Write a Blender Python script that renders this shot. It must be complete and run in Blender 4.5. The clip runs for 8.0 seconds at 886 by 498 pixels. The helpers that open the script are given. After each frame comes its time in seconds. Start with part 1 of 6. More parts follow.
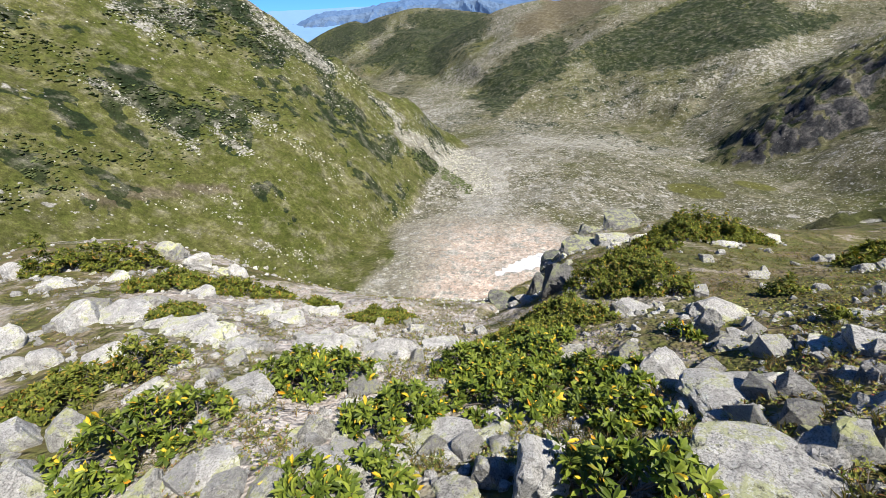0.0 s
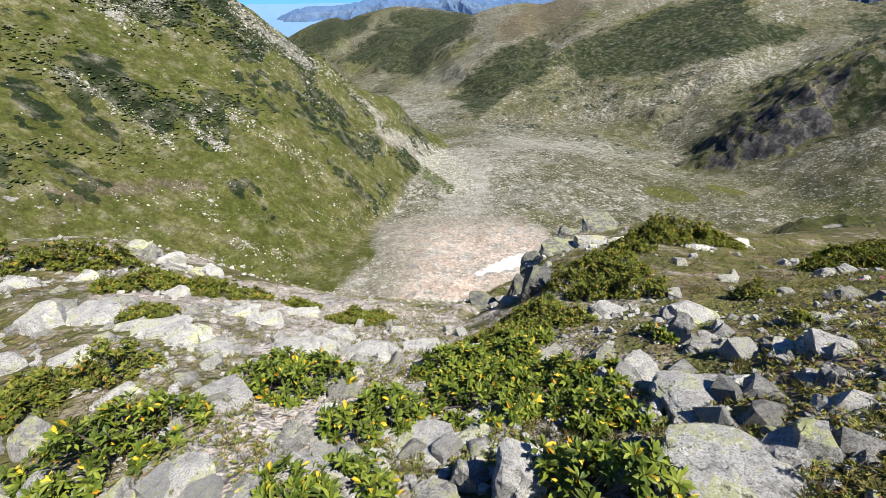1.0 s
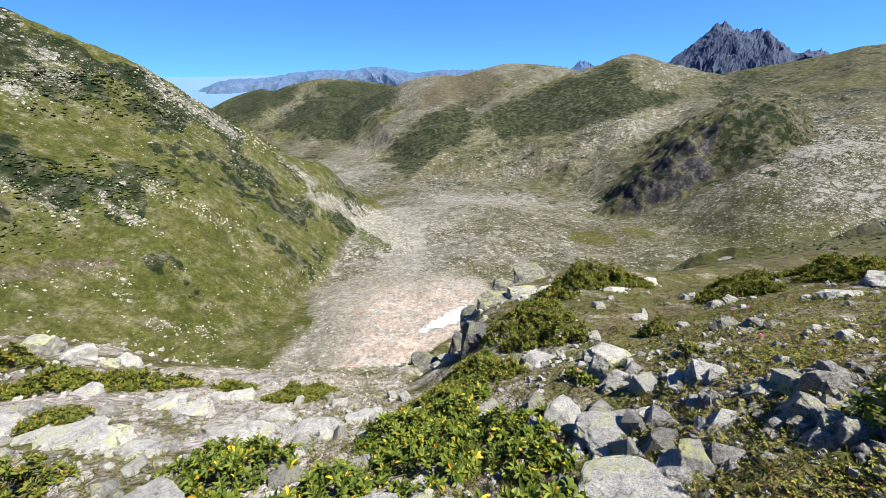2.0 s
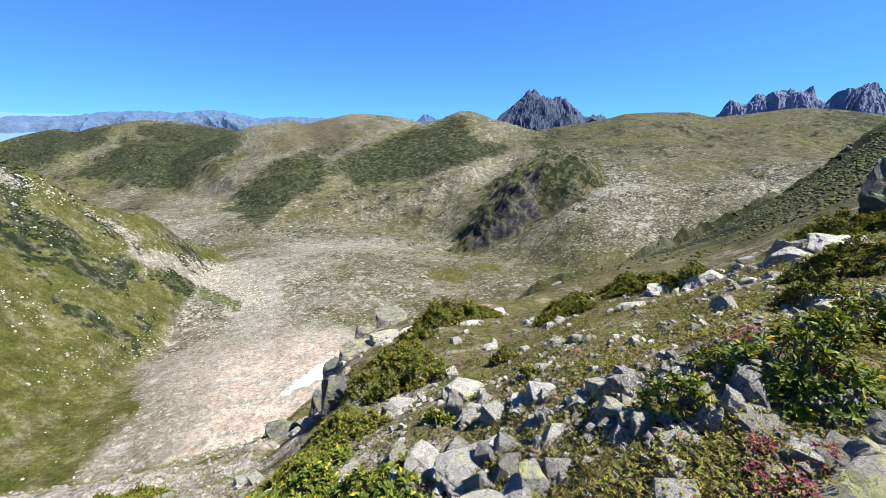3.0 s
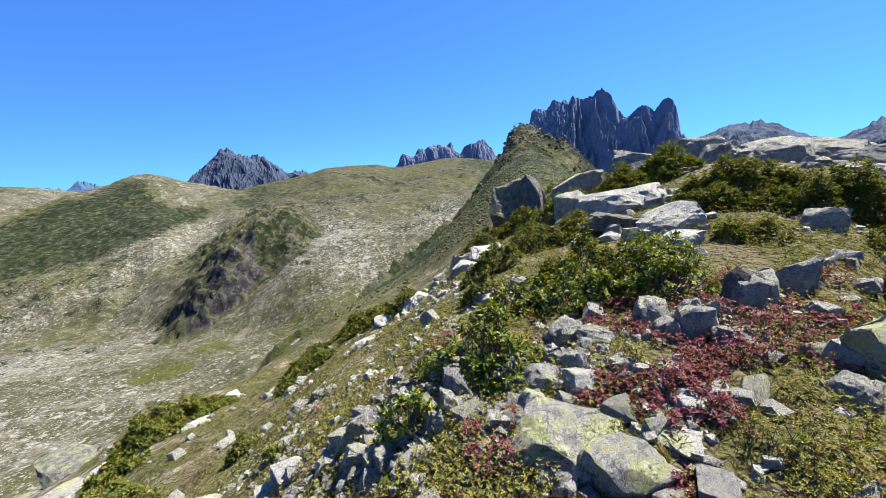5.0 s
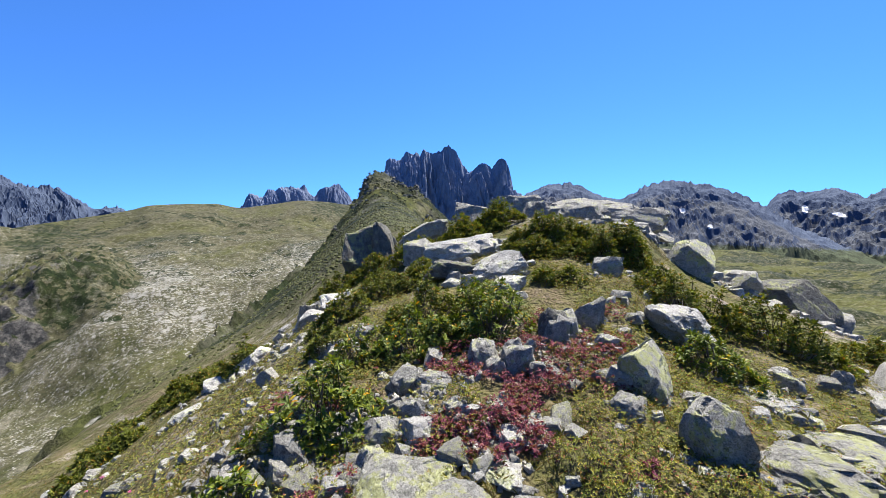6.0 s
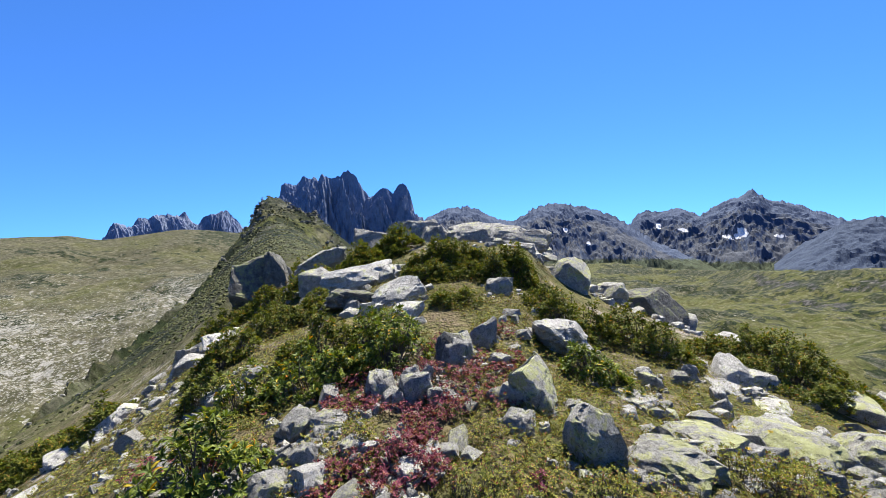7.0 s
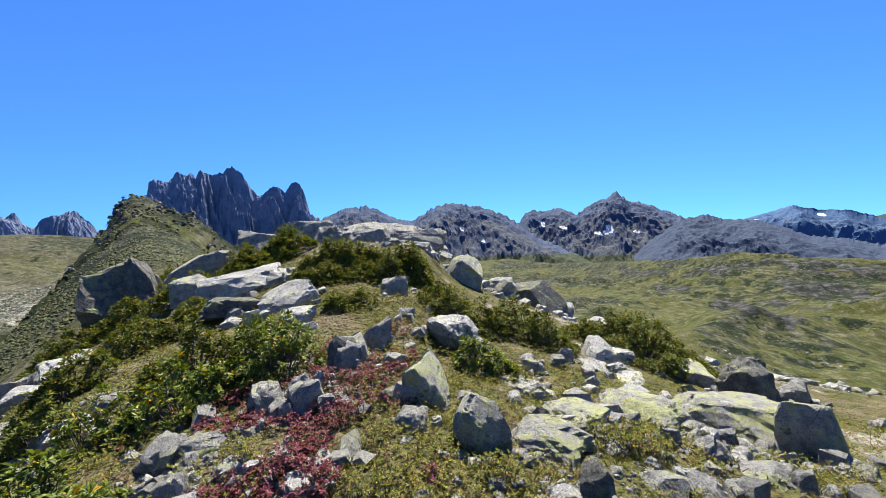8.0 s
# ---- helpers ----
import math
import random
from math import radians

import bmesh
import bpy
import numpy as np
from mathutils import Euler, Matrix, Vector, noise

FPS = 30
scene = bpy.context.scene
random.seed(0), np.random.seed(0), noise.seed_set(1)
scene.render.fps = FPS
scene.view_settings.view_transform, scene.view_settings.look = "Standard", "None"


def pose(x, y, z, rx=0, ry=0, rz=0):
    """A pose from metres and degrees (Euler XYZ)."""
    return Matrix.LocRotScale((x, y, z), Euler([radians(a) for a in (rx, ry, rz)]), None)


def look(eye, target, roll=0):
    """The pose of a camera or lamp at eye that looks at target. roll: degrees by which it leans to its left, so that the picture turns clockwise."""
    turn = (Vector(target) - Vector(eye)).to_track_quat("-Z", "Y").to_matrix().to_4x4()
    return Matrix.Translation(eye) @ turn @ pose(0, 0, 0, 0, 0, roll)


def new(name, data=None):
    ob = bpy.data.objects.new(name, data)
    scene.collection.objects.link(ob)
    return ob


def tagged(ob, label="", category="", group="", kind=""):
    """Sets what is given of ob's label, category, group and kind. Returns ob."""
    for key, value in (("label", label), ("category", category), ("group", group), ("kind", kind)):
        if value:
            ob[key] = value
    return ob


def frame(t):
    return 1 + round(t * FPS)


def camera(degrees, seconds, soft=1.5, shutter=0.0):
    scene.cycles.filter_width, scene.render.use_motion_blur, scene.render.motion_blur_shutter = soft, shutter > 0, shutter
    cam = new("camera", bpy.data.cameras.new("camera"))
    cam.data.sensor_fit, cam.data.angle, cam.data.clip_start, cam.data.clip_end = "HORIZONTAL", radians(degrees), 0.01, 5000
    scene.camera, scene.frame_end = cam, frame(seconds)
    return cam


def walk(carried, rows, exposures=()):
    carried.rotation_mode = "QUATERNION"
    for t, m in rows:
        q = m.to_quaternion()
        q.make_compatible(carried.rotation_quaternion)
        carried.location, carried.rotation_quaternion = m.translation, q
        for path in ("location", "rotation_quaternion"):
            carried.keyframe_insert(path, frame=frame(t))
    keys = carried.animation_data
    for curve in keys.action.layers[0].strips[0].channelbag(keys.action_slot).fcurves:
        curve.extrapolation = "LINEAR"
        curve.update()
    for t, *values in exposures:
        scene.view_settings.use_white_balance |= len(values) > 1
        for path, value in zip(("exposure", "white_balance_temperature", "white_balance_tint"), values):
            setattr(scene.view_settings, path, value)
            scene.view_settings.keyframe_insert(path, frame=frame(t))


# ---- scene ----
cam = camera(95.2, 8.0, soft=0.5)
EYE = 1.42
WALK = [
    (0.0, 0.000, 0.000, 0.000, 58.15, 2.58, -1.60),
    (0.5, -0.004, -0.012, -0.006, 59.65, 1.85, -1.72),
    (1.0, -0.002, 0.004, 0.030, 58.05, 0.75, -3.63),
    (1.2, 0.005, 0.004, 0.062, 59.47, 1.09, -2.79),
    (2.3, 0.077, -0.219, 0.262, 67.51, 0.29, -19.93),
    (2.5, 0.108, -0.220, 0.266, 68.50, -0.35, -24.10),
    (3.0, 0.172, -0.212, 0.255, 72.28, -1.57, -33.02),
    (3.5, 0.247, -0.228, 0.244, 75.17, -2.13, -43.43),
    (4.0, 0.273, -0.243, 0.245, 77.39, -2.15, -51.40),
    (4.5, 0.277, -0.277, 0.242, 79.20, -0.82, -57.92),
    (5.0, 0.300, -0.276, 0.240, 79.50, 2.05, -72.13),
    (5.2, 0.305, -0.285, 0.252, 80.06, 1.25, -76.69),
    (6.3, 0.297, -0.422, 0.291, 86.43, 0.61, -96.11),
    (6.5, 0.300, -0.442, 0.299, 86.54, 0.93, -98.21),
    (7.0, 0.288, -0.463, 0.310, 88.56, 1.93, -105.73),
    (7.5, 0.280, -0.485, 0.314, 88.38, 2.47, -114.08),
    (8.0, 0.269, -0.527, 0.305, 87.95, 2.95, -119.85),
]
walk(cam, [(t, pose(x, y, EYE + z, rx, ry, rz)) for t, x, y, z, rx, ry, rz in WALK], [(0.0, 1.38), (1.2, 1.38), (2.5, 1.48), (5.0, 1.65), (8.0, 1.53)])

# ---- light ----
SUN_AZ, SUN_EL = 126.0, 58.0
world = bpy.data.worlds.new("world")
scene.world = world
world.use_nodes = True
wn = world.node_tree
sky = wn.nodes.new("ShaderNodeTexSky")
sky.sky_type, sky.sun_disc = "NISHITA", False
sky.sun_elevation, sky.sun_rotation = radians(SUN_EL), radians(SUN_AZ)
sky.altitude, sky.air_density, sky.dust_density, sky.ozone_density = 2600, 1.0, 0.3, 1.6
# clear high-altitude air: the view starts a little above the dusty band, and the blue is deep
way = wn.nodes.new("ShaderNodeTexCoord")
lift = wn.nodes.new("ShaderNodeVectorMath")
lift.operation = "MULTIPLY_ADD"
lift.inputs[1].default_value, lift.inputs[2].default_value = (1, 1, 0.9), (0, 0, 0.10)
wn.links.new(way.outputs["Generated"], lift.inputs[0])
wn.links.new(lift.outputs[0], sky.inputs[0])
deep = wn.nodes.new("ShaderNodeMix")
deep.data_type, deep.blend_type = "RGBA", "MULTIPLY"
deep.inputs[0].default_value, deep.inputs[7].default_value = 1.0, (0.41, 0.85, 1.46, 1)
wn.links.new(sky.outputs[0], deep.inputs[6])
wn.links.new(deep.outputs[2], wn.nodes["Background"].inputs[0])
wn.nodes["Background"].inputs[1].default_value = 0.058
lamp = bpy.data.lights.new("sun", "SUN")
lamp.energy, lamp.angle, lamp.color = 5.0, radians(0.53), (1.0, 0.95, 0.87)
sun = new("sun", lamp)
sd = Vector((math.sin(radians(SUN_AZ)) * math.cos(radians(SUN_EL)), math.cos(radians(SUN_AZ)) * math.cos(radians(SUN_EL)), math.sin(radians(SUN_EL))))
sun.matrix_world = look(sd * 50, (0, 0, 0))

# ---- terrain form ----
# Bearings in degrees clockwise from +y about the standing point; elevations in degrees from the eye.


def lane(az, xs, ys):
    """A smooth curve through a few knots."""
    xs, ys = np.asarray(xs, float), np.asarray(ys, float)
    i = np.clip(np.searchsorted(xs, az) - 1, 0, len(xs) - 2)
    h = np.diff(xs)
    s = np.diff(ys) / h
    m = np.zeros(len(xs))
    same = s[:-1] * s[1:] > 0
    m[1:-1] = np.where(same, 2 * s[:-1] * s[1:] / np.where(same, s[:-1] + s[1:], 1), 0)
    m[0], m[-1] = s[0], s[-1]
    u = np.clip((az - xs[i]) / h[i], 0, 1)
    return ys[i] * (1 + 2 * u) * (1 - u) ** 2 + h[i] * m[i] * u * (1 - u) ** 2 + ys[i + 1] * u * u * (3 - 2 * u) - h[i] * m[i + 1] * u * u * (1 - u)


def smooth_step(v, a, b):
    t = np.clip((v - a) / (b - a), 0, 1)
    return t * t * (3 - 2 * t)


def tand(e):
    return np.tan(np.radians(e))


def hash2(ix, iy, seed):
    h = (ix.astype(np.int64) * 374761393 + iy.astype(np.int64) * 668265263 + seed * 982451653) & 0xFFFFFFFF
    h = ((h ^ (h >> 13)) * 1274126177) & 0xFFFFFFFF
    return ((h ^ (h >> 16)) & 0xFFFF) / 65535.0


def vnoise(x, y, seed=0):
    ix, iy = np.floor(x), np.floor(y)
    fx, fy = x - ix, y - iy
    fx, fy = fx * fx * fx * (fx * (fx * 6 - 15) + 10), fy * fy * fy * (fy * (fy * 6 - 15) + 10)
    a, b = hash2(ix, iy, seed), hash2(ix + 1, iy, seed)
    c, d = hash2(ix, iy + 1, seed), hash2(ix + 1, iy + 1, seed)
    return (a + (b - a) * fx) * (1 - fy) + (c + (d - c) * fx) * fy - 0.5


def fbm(x, y, octaves=4, seed=0):
    out, amp = 0, 1.0
    for k in range(octaves):
        out = out + amp * vnoise(x, y, seed + k)
        x, y, amp = x * 1.93 + 11.3, y * 2.07 - 7.9, amp * 0.5
    return out


def ridged(x, y, octaves=4, seed=0):
    out, amp = 0, 1.0
    for k in range(octaves):
        out = out + amp * (0.5 - np.abs(2 * vnoise(x, y, seed + k)))
        x, y, amp = x * 2.03 + 5.1, y * 1.97 + 3.7, amp * 0.5
    return out


# shoulder round the standing point: height at 2.5 m, distance and elevation of its rim
NEAR_AZ = [-180, -140, -100, -70, -50, -38, -30, -20, -8, 5, 15, 21, 28, 36, 44, 51, 58, 64, 70, 78, 86, 94, 102, 110, 119, 123, 129, 137, 146, 153, 160, 168, 180]
NEAR_Z = [-1.1, -1.3, -1.7, -2.0, -2.2, -2.3, -2.45, -2.6, -2.75, -2.75, -2.6, -2.5, -2.4, -2.2, -2.0, -1.75, -1.5, -1.3, -1.15, -1.0, -0.95, -0.92, -0.9, -0.9, -0.88, -0.88, -0.88, -0.92, -0.95, -0.98, -1.0, -1.0, -1.1]
RIM_R = [9, 10, 11, 12, 12, 11, 8.5, 6.5, 5.2, 5.0, 7.5, 10, 12, 12, 10.5, 12, 14, 15, 16, 15, 13, 11, 9, 8, 8, 8.2, 8.6, 8.6, 8.6, 8.2, 8.4, 9, 9]
RIM_EL = [-13, -11, -13, -17, -19.5, -24.2, -30.2, -36.6, -40.6, -41.8, -37, -30.5, -27.2, -25.2, -25, -23, -19.6, -17, -13.8, -8, -3.4, -0.9, 1.1, 1.6, 0.7, -3.0, -6.0, -9.4, -11.6, -14, -15.2, -15, -13]
DROP_AZ = [-180, -60, -30, -10, 15, 40, 48, 56, 62, 68, 75, 80, 84, 88, 92, 97, 104, 130, 180]
DROP = [0.6, 0.7, 0.8, 1.0, 1.0, 0.62, 0.43, 0.30, 0.25, 0.17, 0.06, -0.04, -0.07, -0.03, 0.10, 0.25, 0.35, 0.42, 0.5]
# floors of the valley ahead and of the wide plateau behind
FLOOR_R = [0, 88, 150, 260, 420, 1260, 2600, 4300, 4900]
FLOOR_A = [-70, -78, -84, -96, -122, -182, -190, -150, -40]
FLOOR_B = [-30, -48, -58, -68, -78, -130, -240, -260, -40]
# ridges: bearing, elevation and distance of the crest, slope of the near face, slope of the far one
LEFT_AZ, LEFT_EL = [-70, -50, -36, -24.7, -21.3, -17.6, -14.2, -11.3, -8.2, -3.6, 0, 4, 7], [22, 14.5, 8.5, 2.6, 0.9, -1.8, -4.6, -6.3, -9.5, -11.6, -14.5, -17.4, -22]
LEFT_D, LEFT_S = [330, 320, 300, 280, 275, 270, 268, 268, 270, 285, 300, 320, 320], [0.7, 0.66, 0.62, 0.56, 0.54, 0.5, 0.48, 0.46, 0.42, 0.38, 0.34, 0.34, 0.4]
A_AZ, A_EL = [-24, -18, -14.3, -12, -9.1, -8.3, -6.5, -1.4, 1.5, 4.5, 7.6, 14, 20], [-9, -5.4, -3.4, -2.5, -1.9, -2.2, -1.7, -0.9, -1.1, -1.5, -2.0, -4, -7]
B_AZ, B_EL = [-14, -9, -5, -1, 3, 7, 10, 13.7, 15, 18.2, 22, 25.3, 30.5, 34, 40, 48], [-13, -10.5, -8.2, -5.8, -3.6, -2.0, -1.1, -0.7, -0.9, -0.2, 0.5, 0.3, -0.5, -2, -5, -9]
C_AZ, C_EL = [4, 8.2, 12.5, 17, 21, 25, 29, 32.7, 36.3, 39.8, 44, 50, 56, 64], [-19, -14.4, -10.6, -6.4, -4.4, -2.8, -0.9, 0.2, 1.3, 0.4, -0.7, -2.0, -4, -8]
C_D = [430, 480, 560, 650, 720, 770, 820, 850, 880, 880, 860, 840, 820, 800]
D_AZ, D_EL = [26, 34, 44.5, 48.8, 52, 54.5, 56.5, 62.6, 65.5, 69, 73.3, 79, 84, 92, 104, 115], [-9, -4.5, -1.2, -0.3, 0.2, 0.75, 1.35, 1.6, 1.15, 1.6, 2.2, 1.6, 0.4, -2, -4.2, -5]
KNOB_AZ, KNOB_EL = [33, 36.9, 40.5, 45, 49, 52, 55, 58, 62], [-21.5, -16.8, -12.0, -7.4, -4.7, -5.1, -7.2, -9.6, -13]
KNOB_D, KNOB_S = [330, 345, 360, 385, 410, 420, 430, 440, 450], [0.3, 0.5, 0.8, 0.85, 0.6, 0.4, 0.3, 0.25, 0.22]
HUMP_AZ, HUMP_EL = [44, 52.2, 57, 62.3, 68.2, 75.5, 79.6, 83.2, 86, 88.5, 91, 95, 102, 112], [-27, -20.4, -18, -15.2, -10.3, -4.2, 1.9, 6.1, 5.0, 3.6, 1.4, -1.5, -5, -9]
HUMP_D = [26, 30, 34, 40, 54, 70, 82, 92, 92, 90, 90, 88, 86, 84]
BENCH_AZ, BENCH_EL = [28, 33, 37, 41, 45, 48, 52, 58, 66, 76, 88, 96], [-23, -19.5, -17, -15, -13, -11.8, -10.4, -9.2, -8.6, -8.4, -9, -14]
LOW_AZ, LOW_EL = [96, 108, 120, 129, 134, 139, 147, 155, 160, 168, 190, 230], [-5, -4.4, -4.0, -4.0, -4.7, -4.9, -4.8, -4.2, -4.3, -4.8, -4.5, -4]
LOW_D, LOW_S = [1500, 1400, 1300, 1250, 1150, 1000, 700, 600, 580, 560, 560, 560], [0.12, 0.12, 0.12, 0.12, 0.13, 0.15, 0.2, 0.24, 0.24, 0.24, 0.24, 0.24]


def crest(az, r, azs, els, ds, front, back, fade=3.0):
    d = ds if np.isscalar(ds) else lane(az, azs, ds)
    s = front if np.isscalar(front) else lane(az, azs, front)
    z = d * tand(lane(az, azs, els))
    out = np.maximum(np.maximum(azs[0] - az, az - azs[-1]), 0)
    return z - np.where(r < d, (d - r) * s, (r - d) * back) - out * d * 0.05


def soft_max(a, b, k):
    h = np.clip(0.5 + 0.5 * (a - b) / k, 0, 1)
    return b + (a - b) * h + k * h * (1 - h)


def height(az, r, detail=True):
    """Height of the ground over the standing point (0 at the feet), and the masks of its covers."""
    x, y = r * np.sin(np.radians(az)), r * np.cos(np.radians(az))
    rr, re = lane(az, NEAR_AZ, RIM_R), lane(az, NEAR_AZ, RIM_EL)
    z1, zr = lane(az, NEAR_AZ, NEAR_Z), rr * tand(re)
    near = np.where(r < 2.5, -1.42 + (z1 + 1.42) * r / 2.5, z1 + (zr - z1) * (r - 2.5) / (rr - 2.5))
    t = np.maximum(r - rr, 0)
    near = np.where(r > rr, zr - lane(az, DROP_AZ, DROP) * t * t / (t + 1.2), near)
    near = near - np.maximum(r - 0.82 * lane(np.clip(az, HUMP_AZ[0], HUMP_AZ[-1]), HUMP_AZ, HUMP_D), 0) * 0.9
    mix = np.clip((az - 62) / 40, 0, 1)
    mix = np.where(az < -60, np.clip((-60 - az) / 40, 0, 1), mix)
    floor = np.interp(r, FLOOR_R, FLOOR_A) * (1 - mix) + np.interp(r, FLOOR_R, FLOOR_B) * mix
    far = np.clip((r - 60) / 200, 0, 1)
    if detail:
        floor = floor + mix * far * (ridged(x / 210, y / 210, 4, 16) * 24 + fbm(x / 45, y / 45, 3, 17) * 4)
        floor = floor + far * (fbm(x / 90, y / 90, 4, 3) * 9 + fbm(x / 22, y / 22, 3, 9) * 2.2)
    left = crest(az, r, LEFT_AZ, LEFT_EL, LEFT_D, LEFT_S, 0.7)
    ridges = [crest(az, r, A_AZ, A_EL, 1700.0, 0.22, 0.4), crest(az, r, B_AZ, B_EL, 1250.0, 0.24, 0.4), crest(az, r, C_AZ, C_EL, C_D, 0.34, 0.5),
              crest(az, r, D_AZ, D_EL, 1050.0, 0.21, 0.4), crest(az, r, LOW_AZ, LOW_EL, LOW_D, LOW_S, 0.12)]
    bench = crest(az, r, BENCH_AZ, BENCH_EL, 360.0, 0.2, -0.085) - np.maximum(r - 820, 0) * 0.4
    knob = crest(az, r, KNOB_AZ, KNOB_EL, KNOB_D, KNOB_S, 0.02)
    hump = crest(az, r, HUMP_AZ, HUMP_EL, HUMP_D, 0.42, 0.6)
    if detail:
        rough = ridged(x / 150, y / 150, 6, 21) * 12 + ridged(x / 38, y / 38, 4, 23) * 4
        gully = ridged(az * 0.16 + fbm(x / 260, y / 260, 3, 12) * 1.5, r / 330 + fbm(x / 180, y / 180, 2, 13), 5, 22) * 8
        dists = (1700.0, 1250.0, lane(az, C_AZ, C_D), 1050.0, lane(az, LOW_AZ, LOW_D))
        ridges = [q + (rough + gully * g) * np.clip(np.abs(r - d) / 260, m, 1) for q, d, g, m in zip(ridges, dists, (1.3, 1.2, 0.9, 0.8, 1.0), (0.12, 0.12, 0.12, 0.12, 0.4))]
        bench = bench + (rough * 0.5 + fbm(x / 50, y / 50, 5, 15) * 9) * np.clip((r - 150) / 200, 0, 1)
        left = left + ridged(x / 45, y / 45, 4, 31) * 3.2 + fbm(x / 12, y / 12, 3, 5) * 0.8
        knob = knob + ridged(x / 17, y / 17, 5, 41) * 10 - 2.8 + ridged(x / 6, y / 6, 3, 43) * 2
        hump = hump + fbm(x / 14, y / 14, 4, 51) * 1.6 + ridged(x / 5, y / 5, 4, 52) * 1.3 + ridged(x / 1.7, y / 1.7, 3, 53) * 0.5
        near = near + fbm(x / 1.3, y / 1.3, 4, 61) * 0.10 * np.clip(r / 2, 0.3, 1) + fbm(x / 0.23, y / 0.23, 3, 66) * 0.03
    z = floor
    for q in ridges:
        z = soft_max(q, z, 14.0)
    if detail:
        # stepped rock bands of the southern plateau
        step = z / 9 + fbm(x / 70, y / 70, 3, 18)
        whole = np.floor(step)
        z = z + mix * far * smooth_step(r, 180, 320) * 9 * 0.55 * (whole + smooth_step(step - whole, 0.55, 0.95) - step + 0.25) * smooth_step(fbm(x / 120, y / 120, 3, 19), -0.2, 0.25)
    z = soft_max(bench, z, 10.0)
    z = soft_max(left, z, 6.0)
    z = soft_max(knob, z, 5.0)
    cover = (left - z, knob - z, hump, near)
    z = np.maximum(z, hump)
    z = soft_max(near, z, 0.35 + 0.03 * r)
    return z + EYE, cover


# ---- covers of the slopes, by bearing and elevation ----
def inside(az, el, pts, soft=0.6):
    """1 within a polygon, 0 outside, with a soft edge of that many degrees."""
    out = np.zeros(np.shape(az))
    ax, ex = [p[0] for p in pts], [p[1] for p in pts]
    box = (az > min(ax) - soft) & (az < max(ax) + soft) & (el > min(ex) - soft) & (el < max(ex) + soft)
    a, e = az[box], el[box]
    hit, near = np.zeros(a.shape, bool), np.full(a.shape, 1e9)
    for (a0, e0), (a1, e1) in zip(pts, pts[1:] + pts[:1]):
        if e0 != e1:
            hit ^= ((e0 > e) != (e1 > e)) & (a < a0 + (a1 - a0) * (e - e0) / (e1 - e0))
        near = np.minimum(near, span(a, e, a0, e0, a1, e1))
    out[box] = np.clip(0.5 + np.where(hit, near, -near) / soft, 0, 1)
    return out


def span(a, e, a0, e0, a1, e1):
    u = np.clip(((a - a0) * (a1 - a0) + (e - e0) * (e1 - e0)) / ((a1 - a0) ** 2 + (e1 - e0) ** 2), 0, 1)
    return np.hypot(a - a0 - u * (a1 - a0), e - e0 - u * (e1 - e0))


def streaks(az, el, rows):
    """Bands along straight runs: bearing and elevation of both ends, half width."""
    out = np.zeros(np.shape(az))
    for a0, e0, a1, e1, w in rows:
        out = np.maximum(out, np.clip(1.5 - span(az, el, a0, e0, a1, e1) / w, 0, 1))
    return out


# rock showing through the turf of the slope across the gully
ROCK_STREAKS = [(-39.5, -4.2, -35.4, -8.9, 0.55), (-35.4, -8.9, -30.9, -13.7, 0.9), (-28.4, -12.1, -23.8, -17.7, 0.6), (-22.7, -11.9, -18.7, -15.7, 0.9), (-18.7, -15.7, -13.7, -20.5, 0.9),
                (-34.2, -20.1, -28.7, -24.1, 0.45), (-30.8, -19.0, -27.8, -22.3, 0.6), (-27.4, -27.4, -21.4, -30.7, 0.7), (-33.6, 0.9, -30.9, -1.2, 0.9), (-28.8, 1.3, -26.9, -0.6, 0.9),
                (-38.0, -18.7, -35.5, -20.8, 0.35), (-21.2, 0.5, -15.1, -5.0, 0.8), (-15.1, -5.0, -9.3, -9.6, 0.9), (-9.3, -9.6, -5.1, -13.6, 0.6)]
DARK_STREAKS = [(-43, -16.8, -38, -18.2, 0.7), (-33.5, -18.3, -28.5, -19.4, 0.7), (-39, -17.6, -34, -18.6, 0.8)]
FAN = [(-6.5, -14.2), (-1.6, -15.7), (7.2, -20.1), (8.6, -24.3), (5.2, -24.3), (3.8, -22.4), (-3.7, -17.3)]
# dwarf shrubs on the far side of the valley
SHRUB_PATCHES = [
    [(33.3, -0.1), (35.3, 0.3), (36.6, -2.0), (41.0, -3.7), (38.9, -5.2), (35.4, -6.1), (30.3, -7.3), (25.5, -8.1), (21.6, -8.8), (18.1, -7.0), (20.9, -4.8), (25.9, -2.6), (30.0, -1.4)],
    [(5.0, -11.0), (6.4, -9.0), (10.9, -6.8), (15.3, -4.4), (18.1, -6.8), (14.9, -9.4), (11.3, -10.5), (8.3, -14.5)],
    [(-10.1, -6.6), (-4.6, -3.7), (-0.5, -1.1), (3.5, -1.1), (7.6, -2.1), (4.1, -5.0), (-0.6, -8.5), (-5.7, -6.7)],
    [(-14.5, -4.2), (-12, -2.6), (-9, -2.0), (-5, -1.9), (-8, -4.0), (-12, -5.8)],
    [(45, -2.6), (47.5, -0.9), (53, 0.2), (56, 0.3), (54, -1.2), (49, -2.4), (46, -3.6)],
    [(36.0, -14.8), (41.8, -9.1), (47.9, -4.7), (51.0, -4.0), (54.2, -6.3), (49.3, -9.6), (46.8, -12.1), (41.2, -15.4)],
]
